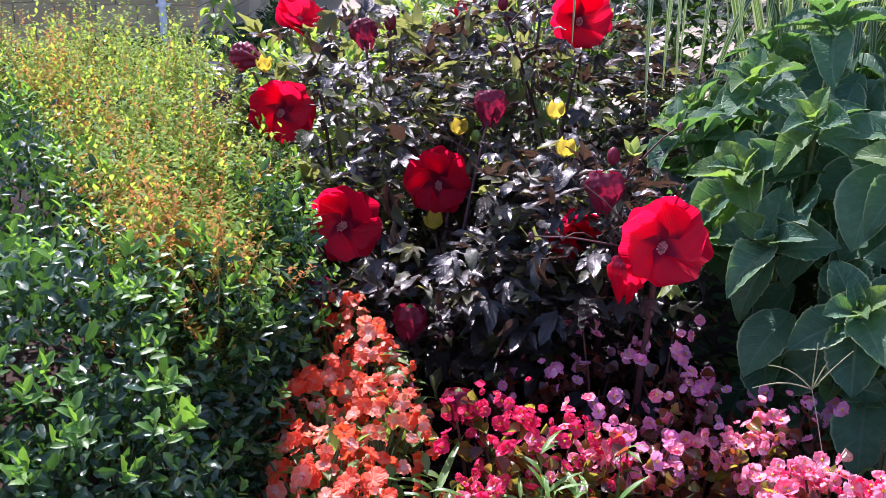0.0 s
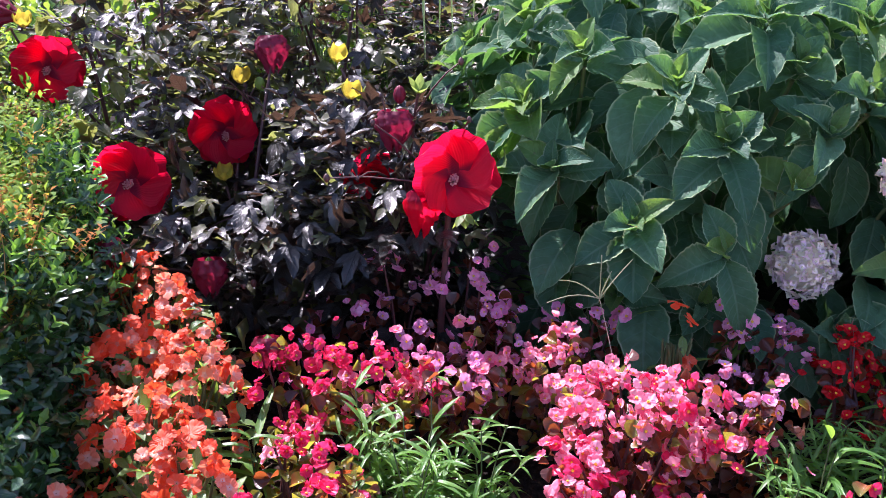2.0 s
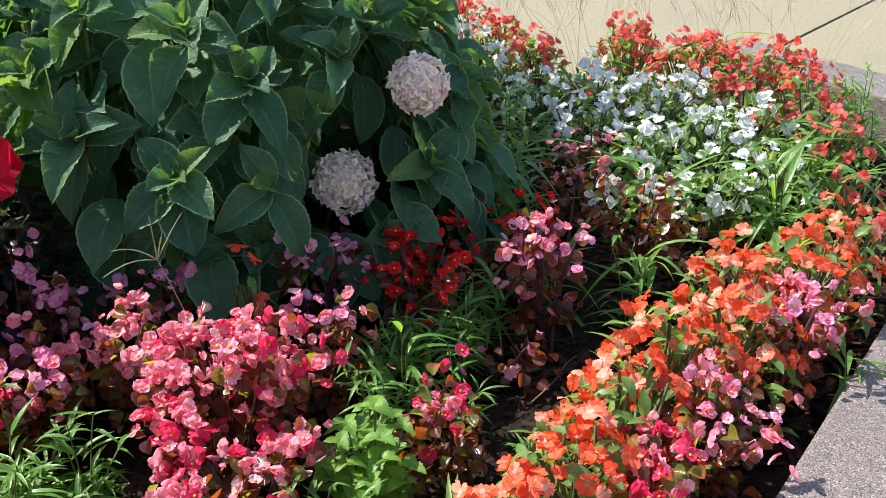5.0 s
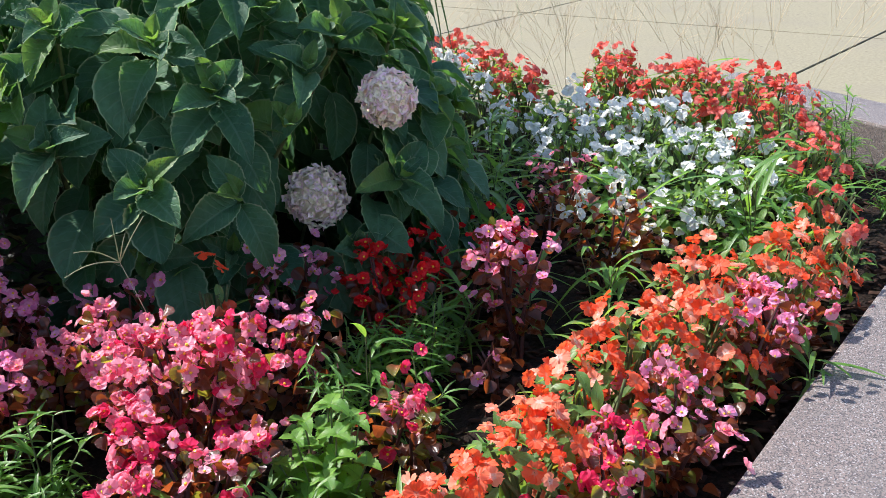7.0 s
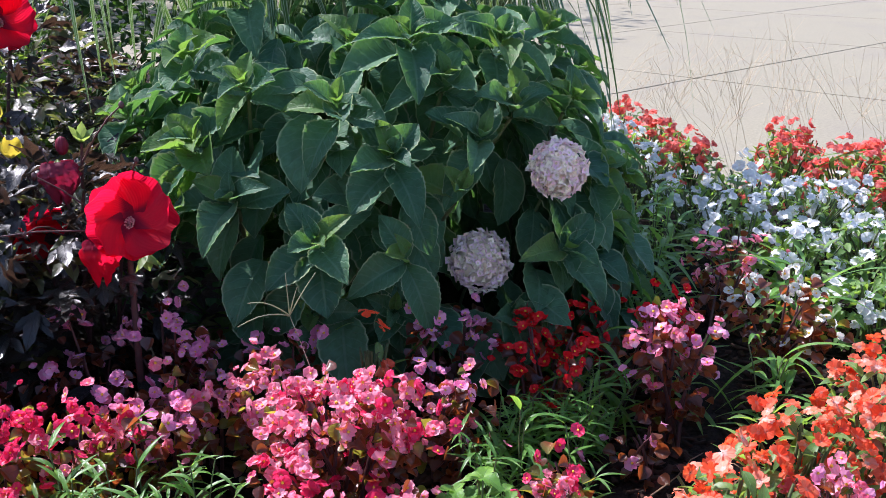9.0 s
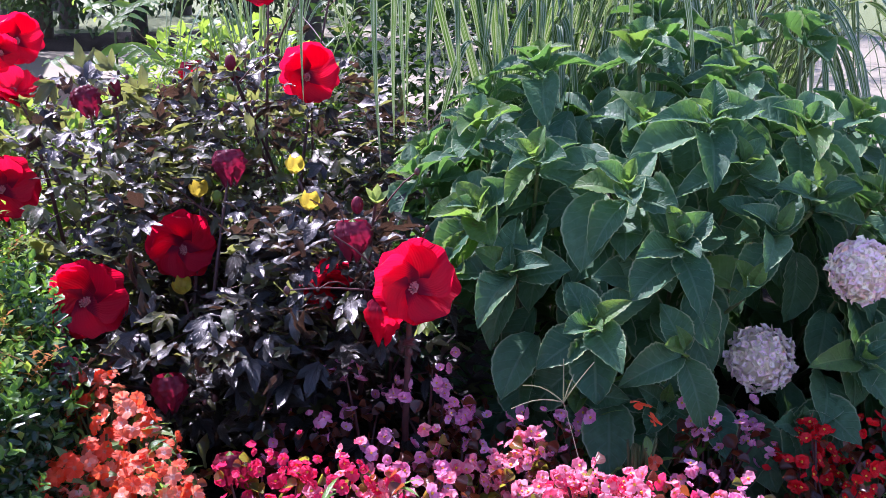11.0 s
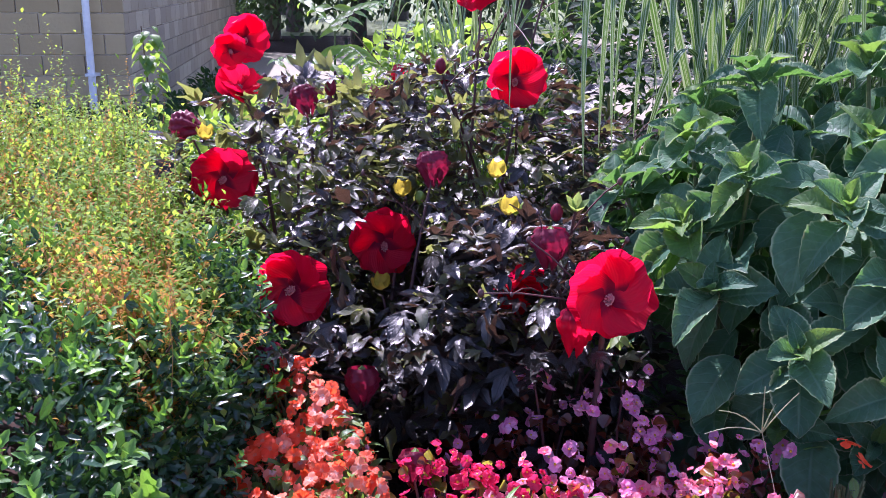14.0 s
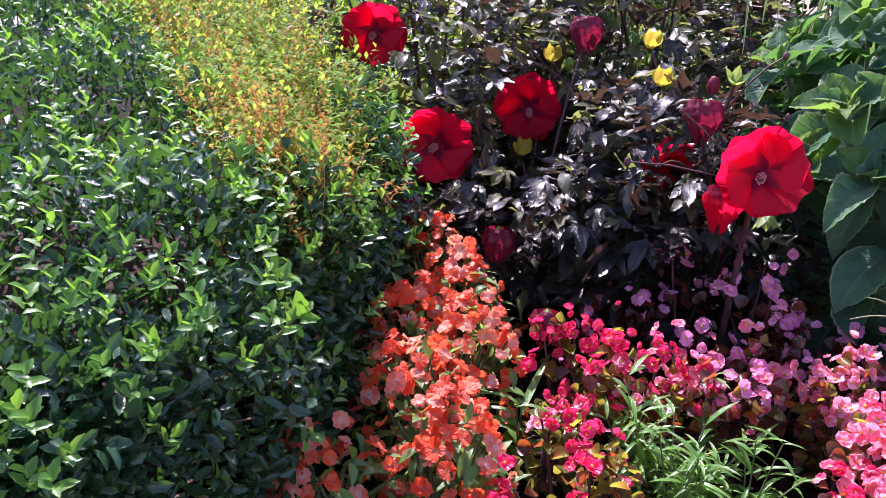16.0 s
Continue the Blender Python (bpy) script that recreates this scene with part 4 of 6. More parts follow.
B_tips = [(-0.45, 2.08, 0.86), (-0.28, 2.32, 0.90), (-0.16, 2.28, 1.07), (-0.27, 1.86, 0.70), (-0.23, 2.33, 1.0), (-0.27, 2.2, 0.80), (-0.47, 1.9, 0.74)]
hib_b = hibiscus((-0.22, 2.20, SOIL), "hibiscus with nearly black leaves and large crimson flowers", [((-0.22, 2.15, 0.76), (0.36, 0.38, 0.31), 1050)], B_tips, 0.24, 22)
C_tips = [(0.20, 1.78, 0.95), (0.10, 1.88, 0.99), (0.15, 1.91, 1.08), (0.14, 1.76, 0.87), (0.0, 2.28, 1.06), (0.03, 1.95, 0.88)]
hib_c = hibiscus((0.14, 2.02, SOIL), "hibiscus with dark purple leaves and a large crimson flower", [((0.10, 2.05, 0.74), (0.30, 0.32, 0.31), 950)], C_tips, 0.08, 23)
D_tips = [(0.05, 2.80, 1.22), (-0.06, 3.05, 1.47), (0.14, 3.14, 1.52), (-0.32, 3.27, 1.20), (-0.16, 2.85, 1.23), (-0.15, 2.56, 1.28)]
hib_d = hibiscus((-0.02, 2.85, SOIL), "hibiscus with dusky bronze leaves behind the others", [((-0.06, 2.78, 0.97), (0.44, 0.44, 0.37), 1250)], D_tips, 0.45, 24)

for key, p, n, size, spin, openness in BLOOMS:
    bloom({"a": hib_a, "b": hib_b, "c": hib_c, "d": hib_d}[key], p, n, size, spin, openness)
bloom(hib_c, (0.026, 2.0, 0.905), (0.3, -0.4, -0.3), 0.85, 0.2, 0.3)
furled(hib_d, (-0.318, 3.243, 1.255), (0.1, -0.2, -1), "furled", 1.2)
furled(hib_a, (-0.517, 2.532, 1.25), (0.3, -0.4, -0.8), "wilted", 0.95, 0)
furled(hib_a, (-0.87, 2.574, 1.150), (1, -0.3, -0.15), "wilted", 1.0, 1)
furled(hib_b, (-0.155, 2.24, 1.14), (0.05, -0.25, -1), "wilted", 1.0, 2)
piece("main_stem", to_mesh("main_stem", tube(bend((0.185, 1.80, SOIL), (0.200, 1.755, 0.93), 0.0, 7), 0.0085, 0.0055, 8), M_stem_red), hib_c, Matrix(), "thick dark red flower stalk")
furled(hib_c, (0.1, 1.86, 1.06), (0.0, -0.15, -1), "wilted", 1.0, 0)
furled(hib_c, (0.150, 1.733, 0.935), (-0.1, -0.1, -1), "furled", 1.05)
furled(hib_b, (-0.271, 1.843, 0.765), (0.02, -0.2, -1), "wilted", 0.95, 0)
furled(hib_b, (-0.464, 1.842, 0.81), (0.05, -0.1, -1), "wilted", 0.85, 1)
furled(hib_b, (-0.144, 1.62, 0.70), (0.0, -0.3, -1), "wilted", 0.8, 2)
for pl, p, s in ((hib_b, (-0.484, 1.915, 0.828), 1.0), (hib_c, (0.114, 1.915, 1.078), 0.9), (hib_b, (-0.155, 2.534, 1.311), 1.0), (hib_a, (-0.43, 2.473, 1.26), 1.1), (hib_d, (-0.16, 2.829, 1.256), 1.2), (hib_a, (-0.37, 2.88, 1.20), 1.2)):
    piece("bud", bud_mesh, pl, orient(p, (0, 1, 0), UP, s), "dark red bud")
for pl, p in ((hib_c, (0.06, 2.20, 1.02)), (hib_c, (0.04, 2.24, 1.01)), (hib_b, (-0.19, 2.3, 1.02)), (hib_a, (-0.45, 2.45, 1.21)), (hib_b, (-0.2, 1.9, 0.80))):
    piece("green_bud", green_bud_mesh, pl, orient(p, (0, 1, 0), UP, 1.0), "round green bud")
for pl, p, me in ((hib_b, (-0.272, 2.178, 0.825), yellow_mesh), (hib_c, (-0.008, 2.26, 1.08), yellow_mesh), (hib_b, (-0.233, 2.311, 1.02), yellow_mesh), (hib_a, (-0.773, 2.528, 1.115), yellow_mesh),
                  (hib_c, (0.149, 1.896, 1.085), calyx_mesh), (hib_c, (0.221, 1.713, 0.905), calyx_mesh), (hib_c, (0.02, 2.1, 1.03), yellow_mesh)):
    low = p[2] < 0.92 and me is calyx_mesh
    piece("yellow_calyx" if me is yellow_mesh else "calyx", me, pl, orient(p, (1, 0.2, 0), (0.1, -0.5, -1 if low else 1), 1.2 if low else (1.25 if me is yellow_mesh else 1.1)), "yellow spent calyx" if me is yellow_mesh else "pale green open calyx")


# ---- hydrangea ----
def quilted(L, W, fold, droop, curl, seed, rows=25, cols=9):
    """A broad saw-edged leaf whose blade swells between its side veins."""
    V, UV = [], []
    for r in range(rows):
        t = r / (rows - 1)
        w = math.sin(0.5 * math.pi * (0.06 + 0.94 * t / 0.5)) ** 0.8 if t < 0.5 else max(0.02, math.cos(math.pi * (t - 0.5)) ** 0.66)
        for c in range(cols):
            u = c / (cols - 1) * 2 - 1
            m = abs(u)
            x = u * w * W / 2 * (1 + (0.028 * (1 if r % 2 else -1) if m > 0.99 and 1 < r < rows - 2 else 0))
            z = -droop * L * t * t + fold * abs(x) * (1 - 0.3 * m) + 0.0026 * math.sin(6.283 * (8 * t - 2.2 * m)) * m * (1.3 - m) * 3
            z += curl * W * m ** 3 * w * (0.55 + 0.45 * math.sin(seed + 6.5 * t + (2.0 if u > 0 else 0.0))) + 0.02 * L * math.sin(seed * 2 + 5 * t) * u
            V.append((x, t * L * (1 - 0.25 * droop * t), z))
            UV.append((0.5 + u / 2, t))
    return tpl(V, strip(rows, cols), UV)


hyd_shapes = [quilted(0.138, 0.086, 0.55, 0.38, 0.32, 0.4), quilted(0.142, 0.080, 0.75, 0.60, 0.26, 2.0), quilted(0.124, 0.088, 0.40, 0.22, 0.42, 4.1)]
hyd_low = [quilted(0.150, 0.094, 0.45, 0.35, 0.10, i * 1.9, 15, 5) for i in range(3)]
hyd_meshes = [to_mesh("leaf", s, M_hyd) for s in hyd_shapes]
hyd_new_meshes = [to_mesh("leaf", s, M_hyd_new) for s in hyd_shapes]
HC, HR = Vector((0.86, 2.22, 0.78)), Vector((0.66, 0.62, 0.60))


HEADS = ((Vector((0.926, 1.748, 0.763)), 0.064, 1), (Vector((1.061, 1.644, 0.978)), 0.057, 2))


def free(q, d):
    """Whether a leaf at q, growing along d, leaves the flower heads in view."""
    for p, r, _ in HEADS:
        for n, far in (((EYE_AT - p).normalized(), 0.8), (Vector((0.1, -0.6, 0.8)), 0.60)):
            for f in (0.0, 0.05, 0.10, 0.15):
                v = q + d.normalized() * f - p
                s = v.dot(n)
                if -0.05 < s < far and (v - n * s).length < r + 0.042:
                    return False
    return True


def rosette(pl, p, ax, size, rr, turn):
    """A shoot tip: crossed pairs of leaves, the young ones upright and pale."""
    ax = Vector(ax).normalized()
    s0 = ax.orthogonal().normalized()
    for ring, (n, rise, sz, young) in enumerate(((2, 0.12, 0.98, 0), (2, 0.45, 0.92, 0.08), (2, 0.9, 0.78, 0.15), (2, 1.6, 0.58, 0.42), (2, 3.0, 0.36, 0.75))):
        for j in range(n):
            d = s0.copy()
            d.rotate(Matrix.Rotation(turn + ring * 1.571 + j * 3.1416 + rr.normal(0, 0.18), 3, ax))
            me = (hyd_new_meshes if rr.uniform() < young else hyd_meshes)[int(rr.integers(3))]
            if not free(Vector(p), d + ax * rise):
                continue
            piece("leaf", me, pl, orient(Vector(p) + ax * (0.012 * ring) + d * 0.006, d + ax * rise * rr.uniform(0.8, 1.2), ax - d * 0.2, size * sz * rr.uniform(0.9, 1.1)))


FIXED = ((0.479, 1.894, 1.136), (0.625, 1.763, 1.104), (0.700, 1.682, 1.012), (0.880, 1.671, 1.031), (0.984, 1.711, 1.081), (1.138, 1.759, 1.069), (0.548, 1.692, 0.861), (1.050, 1.636, 0.790),
         (0.840, 1.741, 1.141), (0.822, 1.643, 0.935), (1.180, 1.720, 0.925), (0.287, 2.192, 1.052), (0.557, 2.168, 1.297), (0.747, 2.072, 1.341), (0.799, 1.808, 1.215), (1.156, 2.122, 1.370),
         (0.990, 1.802, 1.200), (0.378, 1.914, 1.030), (0.720, 1.950, 1.200), (0.400, 2.050, 1.180), (0.950, 2.020, 1.290), (0.900, 2.350, 1.400), (1.160, 1.900, 1.200),
         (0.700, 1.620, 0.830), (1.240, 1.780, 0.780), (0.930, 1.640, 0.660))
rr = np.random.default_rng(5)
tips = [Vector(p) for p in FIXED]
tries = 0
while len(tips) < 74 and tries < 4000:
    tries += 1
    d = Vector(rr.normal(0, 1, 3)).normalized()
    if d.z < -0.55:
        continue
    q = Vector([HC[i] + d[i] * HR[i] * rr.uniform(0.86, 1.0) for i in range(3)])
    if q.z > 1.27 and q.x < 0.85:
        continue
    if min((q - t).length for t in tips) > 0.125:
        tips.append(q)
bushes = []
for i, x in enumerate((0.52, 0.86, 1.18)):
    bushes.append(thing("hydrangea", (x, 2.15, SOIL), "broad-leaved green hydrangea bush with veined leaves", "hydrangea", "hydrangea bushes"))
for i, t in enumerate(tips):
    k = min(range(3), key=lambda j: abs(bushes[j].location.x - t.x))
    pl = bushes[k]
    o = Vector([(t[j] - HC[j]) / HR[j] for j in range(3)])
    ax = (o.normalized() * 0.75 + UP * 0.75 + Vector((0, -0.15, 0))).normalized()
    rosette(pl, t, ax, rr.uniform(0.85, 1.1), rr, rr.uniform(0, 3.14))
    piece("stem", to_mesh("stem", tube(bend(Vector((pl.location.x, 2.15, SOIL)), t, 0.04, 6), 0.006, 0.004, 6), M_stem), pl, Matrix())
lower_leaves = [[], [], []]
for q, d in cloud(HC, HR * 0.93, 900, 0.72, rr, -0.8):
    if q.z < SOIL + 0.05 or q.x < 0.40 and q.z < 0.88 or not free(q, Vector((d.x, d.y, -0.5))):
        continue
    k = min(range(3), key=lambda j: abs(bushes[j].location.x - q.x))
    lower_leaves[k].append(orient(q, Vector((d.x, d.y, -0.5)) + Vector(rr.normal(0, 0.35, 3)), UP * 0.5 + d, rr.uniform(0.8, 1.15)))
for q, d in cloud((1.04, 1.88, 0.72), (0.32, 0.24, 0.30), 240, 0.7, rr, -0.8):
    if q.z > SOIL + 0.05 and free(q, Vector((d.x, d.y, -0.6))):
        lower_leaves[1 if q.x < 1.02 else 2].append(orient(q, Vector((d.x, d.y - 0.3, -0.6)) + Vector(rr.normal(0, 0.35, 3)), UP * 0.5 + d, rr.uniform(0.7, 1.1)))
for k in range(3):
    stuff("lower_foliage", many(hyd_low[k], lower_leaves[k]), bushes[k], [M_hyd])

pet = petal(0.0100, 0.0108, 0.30, 0.0003, 5, 5, 0, 0.35, 0, 0.3, True)
floret_shape = merge([moved(pet, Matrix.Rotation(i * 1.5708, 4, "Z")) for i in range(4)] + [moved(ball(0.0012, 3, 5), Matrix(), 0)])
floret_mesh = to_mesh("floret", floret_shape, M_floret)
GOLD = math.pi * (3 - math.sqrt(5))
for p, r, k in HEADS:
    pl = bushes[k]
    head = new("flower_head")
    head.parent = pl
    head.matrix_basis = Matrix.Translation(Vector(p) - pl.location)
    tagged(head, "round pale pink and lilac flower head")
    piece("core", to_mesh("core", ball(r * 0.82, 11, 17), M_floret), head, Matrix.Translation(p))
    n = 260
    for i in range(n):
        z = 1 - 2 * (i + 0.5) / n
        a = i * GOLD
        d = Vector((math.sqrt(1 - z * z) * math.cos(a), math.sqrt(1 - z * z) * math.sin(a), z))
        up = d + Vector(rr.normal(0, 0.5, 3))
        piece("floret", floret_mesh, head, orient(Vector(p) + d * r * rr.uniform(0.88, 1.08), up.orthogonal() + Vector(rr.normal(0, 0.3, 3)), up, rr.uniform(0.85, 1.2)))
    piece("stem", to_mesh("stem", tube(bend(Vector(p) + Vector((0, 0.12, -0.16)), Vector(p) + Vector((0, 0.02, -r * 0.7)), 0.02, 4), 0.004, 0.004, 6), M_stem), pl, Matrix())

# ---- variegated grass ----
def blade_shape(top, reach, hang, W, seed):
    """A blade that climbs to top, bends over and hangs down by hang."""
    r = np.random.default_rng(seed)
    sway = r.uniform(-0.42, 0.42)
    keys = [Vector((0, 0, 0)), Vector((sway * 0.1, reach * 0.22, top * 0.5)), Vector((sway * 0.3, reach * 0.55, top * 0.88)), Vector((sway * 0.55, reach * 0.80, top)),
            Vector((sway * 0.75, reach * 0.98, top - hang * 0.16)), Vector((sway * 0.9, reach * 1.09, top - hang * 0.52)), Vector((sway, reach * (1.12 + r.uniform(-0.04, 0.1)), top - hang))]
    pts = []
    for i in range(6):
        a, b, c, d = keys[max(0, i - 1)], keys[i], keys[i + 1], keys[min(6, i + 2)]
        for k in range(5):
            s = k / 5
            pts.append(0.5 * (2 * b + (c - a) * s + (2 * a - 5 * b + 4 * c - d) * s * s + (3 * b - a - 3 * c + d) * s ** 3))
    pts.append(keys[6])
    V, UV = [], []
    n = len(pts)
    twist = r.uniform(-1.7, 1.7)
    for i, p in enumerate(pts):
        s = i / (n - 1)
        t = (pts[min(n - 1, i + 1)] - pts[max(0, i - 1)]).normalized()
        side = Vector((math.cos(twist * s), math.sin(twist * s) * 0.5, 0))
        side = (side - t * side.dot(t)).normalized()
        up = side.cross(t)
        w = W * min(1.0, 0.45 + 1.2 * s) * (1 - max(0, (s - 0.6) / 0.4) ** 1.6 * 0.96)
        for c in (-1, 0, 1):
            V.append(p + side * (c * w / 2) + up * (abs(c) * w * 0.12))
            UV.append(((c + 1) / 2, s))
    return tpl(V, strip(n, 3), UV)


blade_shapes = [blade_shape(U(0.85, 1.60), U(0.38, 0.85), U(0.30, 0.80), U(0.013, 0.029), 300 + i) for i in range(26)]
blade_meshes = [to_mesh("blade", s, M_blade) for s in blade_shapes]
for base, count, label in (((0.74, 2.95, SOIL), 74, "tall arching grass with white and green striped blades"), ((1.14, 3.02, SOIL), 74, "tall arching grass with cream-striped green blades"),
                           ((1.55, 3.25, SOIL), 85, "tall arching striped grass near the pavement")):
    g = thing("variegated_grass", base, label, "ornamental grass", "striped grasses")
    rest = []
    for i in range(count):
        a = U(-math.pi, math.pi) if i % 2 else rng.normal(0, 0.8) + math.pi
        p = Vector(base) + Vector((rng.normal(0, 0.08), rng.normal(0, 0.08), 0))
        if math.sin(a) > (0.30 if base[0] < 1 else 0.75):      # few blades lean over the hibiscus
            a = -a
        m = Matrix.Translation(p) @ Matrix.Rotation(a, 4, "Z") @ Matrix.Diagonal((1, U(0.6, 1.1), U(0.85, 1.05), 1))
        if i < 70:
            piece("blade", blade_meshes[i % 26], g, m)
        else:
            rest.append(many(blade_shapes[i % 26], [m]))
    if rest:
        stuff("inner_blades", merge(rest), g, [M_blade])
# long blades that arch over and hang before the shrubs: tips
TIPS = ((0.206, 2.38, 1.057), (0.244, 2.42, 1.125), (0.270, 2.36, 1.114), (0.325, 2.40, 1.157), (0.282, 2.44, 1.191), (0.399, 2.34, 1.172), (0.476, 2.32, 1.152), (0.587, 2.30, 1.285), (0.450, 2.36, 1.131),
        (0.704, 2.30, 1.390), (0.764, 2.28, 1.377), (0.879, 2.30, 1.405), (0.022, 2.46, 1.208), (0.140, 2.50, 1.358))


def hanging(base, tip, W, seed):
    """A blade from base that climbs, bends over close above its tip and hangs down to it."""
    r = np.random.default_rng(seed)
    b, t = Vector(base), Vector(tip)
    h = r.uniform(0.42, 0.66)
    away = Vector((b.x - t.x, b.y - t.y, 0))
    lean = Vector((r.normal(0, 0.035), r.normal(0, 0.02), 0))
    keys = [b, b.lerp(t, 0.35) + Vector((0, 0, 0.45)), t + away * 0.38 + lean + Vector((0, 0, h * 0.93)), t + away * 0.16 + lean + Vector((0, 0, h)), t + away * 0.04 + lean * 0.7 + Vector((0, 0, h * 0.80)), t + lean * 0.3 + Vector((0, 0, h * 0.42)), t]
    pts = []
    for i in range(6):
        k0, k1, k2, k3 = keys[max(0, i - 1)], keys[i], keys[i + 1], keys[min(6, i + 2)]
        for k in range(6):
            f = k / 6
            pts.append(0.5 * (2 * k1 + (k2 - k0) * f + (2 * k0 - 5 * k1 + 4 * k2 - k3) * f * f + (3 * k1 - k0 - 3 * k2 + k3) * f ** 3))
    pts.append(keys[6])
    V, UV, n, twist = [], [], len(pts), r.uniform(-0.8, 0.8)
    for i, p in enumerate(pts):
        f = i / (n - 1)
        d = (pts[min(n - 1, i + 1)] - pts[max(0, i - 1)]).normalized()
        side = Vector((math.cos(twist * f), math.sin(twist * f), 0))
        side = (side - d * side.dot(d)).normalized()
        up = side.cross(d)
        w = W * (1 - max(0.0, (f - 0.62) / 0.38) ** 1.5 * 0.95)
        for c in (-1, 0, 1):
            V.append(p + side * (c * w / 2) + up * (abs(c) * w * 0.14))
            UV.append(((c + 1) / 2, f))
    return tpl(V, strip(n, 3), UV)


for i, tip in enumerate(TIPS):
    g = bpy.data.objects["variegated_grass" if tip[0] < 0.6 else "variegated_grass.001"]
    piece("blade", to_mesh("blade", hanging(g.location, tip, (0.020, 0.026, 0.016, 0.030)[i % 4], 40 + i), M_blade), g, Matrix())
# a finer tuft further back
g = thing("fine_grass_tuft", (-0.10, 3.5, SOIL), "loose tuft of fine pale arching grass", "ornamental grass", "striped grasses")
for i in range(45):
    m = Matrix.Translation((-0.10 + rng.normal(0, 0.05), 3.5 + rng.normal(0, 0.05), SOIL)) @ Matrix.Rotation(U(-3.14, 3.14), 4, "Z") @ Matrix.Diagonal((0.5, U(0.4, 0.7), U(0.70, 0.9), 1))
    piece("blade", blade_meshes[i % 26], g, m)

# ---- impatiens ----
def heart_petal(L, W, seed, rows=6, cols=5):
    """A wavy petal along +y, notched at its tip."""
    V, UV = [], []
    for r in range(rows):
        t = r / (rows - 1)
        w = 0.20 + 0.80 * math.sin(0.5 * math.pi * min(1.0, t / 0.68)) ** 1.15
        if t > 0.75:
            w *= 1 - 0.30 * ((t - 0.75) / 0.25) ** 2
        for c in range(cols):
            u = c / (cols - 1) * 2 - 1
            y = t * L * (1 - t * (0.16 * abs(u) ** 3 + 0.17 * math.exp(-9 * u * u)))
            z = 0.10 * L * t * math.sin(4.5 * u + seed) + 0.08 * L * t * t * math.sin(2 * seed + 3 * u) - 0.10 * L * t ** 3
            V.append((u * w * W / 2, y, z))
            UV.append((0.5 + u / 2, t))
    return tpl(V, strip(rows, cols), UV)


def five(L, lift, seed):
    """Five unequal petals round a small throat, each bent its own way."""
    r = np.random.default_rng(900 + seed)
    ps = []
    for i in range(5):
        k = r.uniform(0.86, 1.10)
        ps.append(moved(heart_petal(L * k, L * r.uniform(0.92, 1.10), seed * 1.3 + i * 2.1), Matrix.Rotation(i * 1.2566 + r.normal(0, 0.10), 4, "Z") @ Matrix.Translation((0, 0.0008, 0.0007 * (i % 3))) @ Matrix.Rotation(lift + r.normal(0, 0.20), 4, "X")))
    return merge(ps)


IMP_SHAPES = [five(0.0192, lift, i) for i, lift in enumerate((0.05, 0.30, -0.20, 0.55, 0.12))]


def flat_flowers(mat, size=1.0):
    shapes = [moved(f, Matrix.Scale(size, 4)) for f in IMP_SHAPES]
    return [to_mesh("flower", f, mat) for f in shapes], shapes, mat


F_orange, F_salmon, F_white, F_coral = flat_flowers(M_orange), flat_flowers(M_salmon), flat_flowers(M_white, 1.22), flat_flowers(M_coral, 1.1)
imp_leaf_shapes = [leaf(0.044, 0.018, 0.45, 0.9, 6, 3, 0.4, d, 0.02, 0.03) for d in (0.1, 0.35, 0.6)]
imp_leaf_meshes = [to_mesh("leaf", s, M_imp_leaf) for s in imp_leaf_shapes]


def dome(p, rx, ry, h, n, rr, low=0.1):
    """Places over a low dome of foliage, with the way they face."""
    out = []
    for i in range(n):
        a, r = rr.uniform(0, 6.283), math.sqrt(rr.uniform()) * 1.0
        z = h * math.sqrt(max(0, 1 - 0.82 * r * r)) * rr.uniform(0.82, 1.06) + low * (1 - r)
        q = Vector((p[0] + math.cos(a) * rx * r, p[1] + math.sin(a) * ry * r, p[2] + z))
        out.append((q, Vector((math.cos(a) * r, math.sin(a) * r, 0.75)).normalized()))
    return out


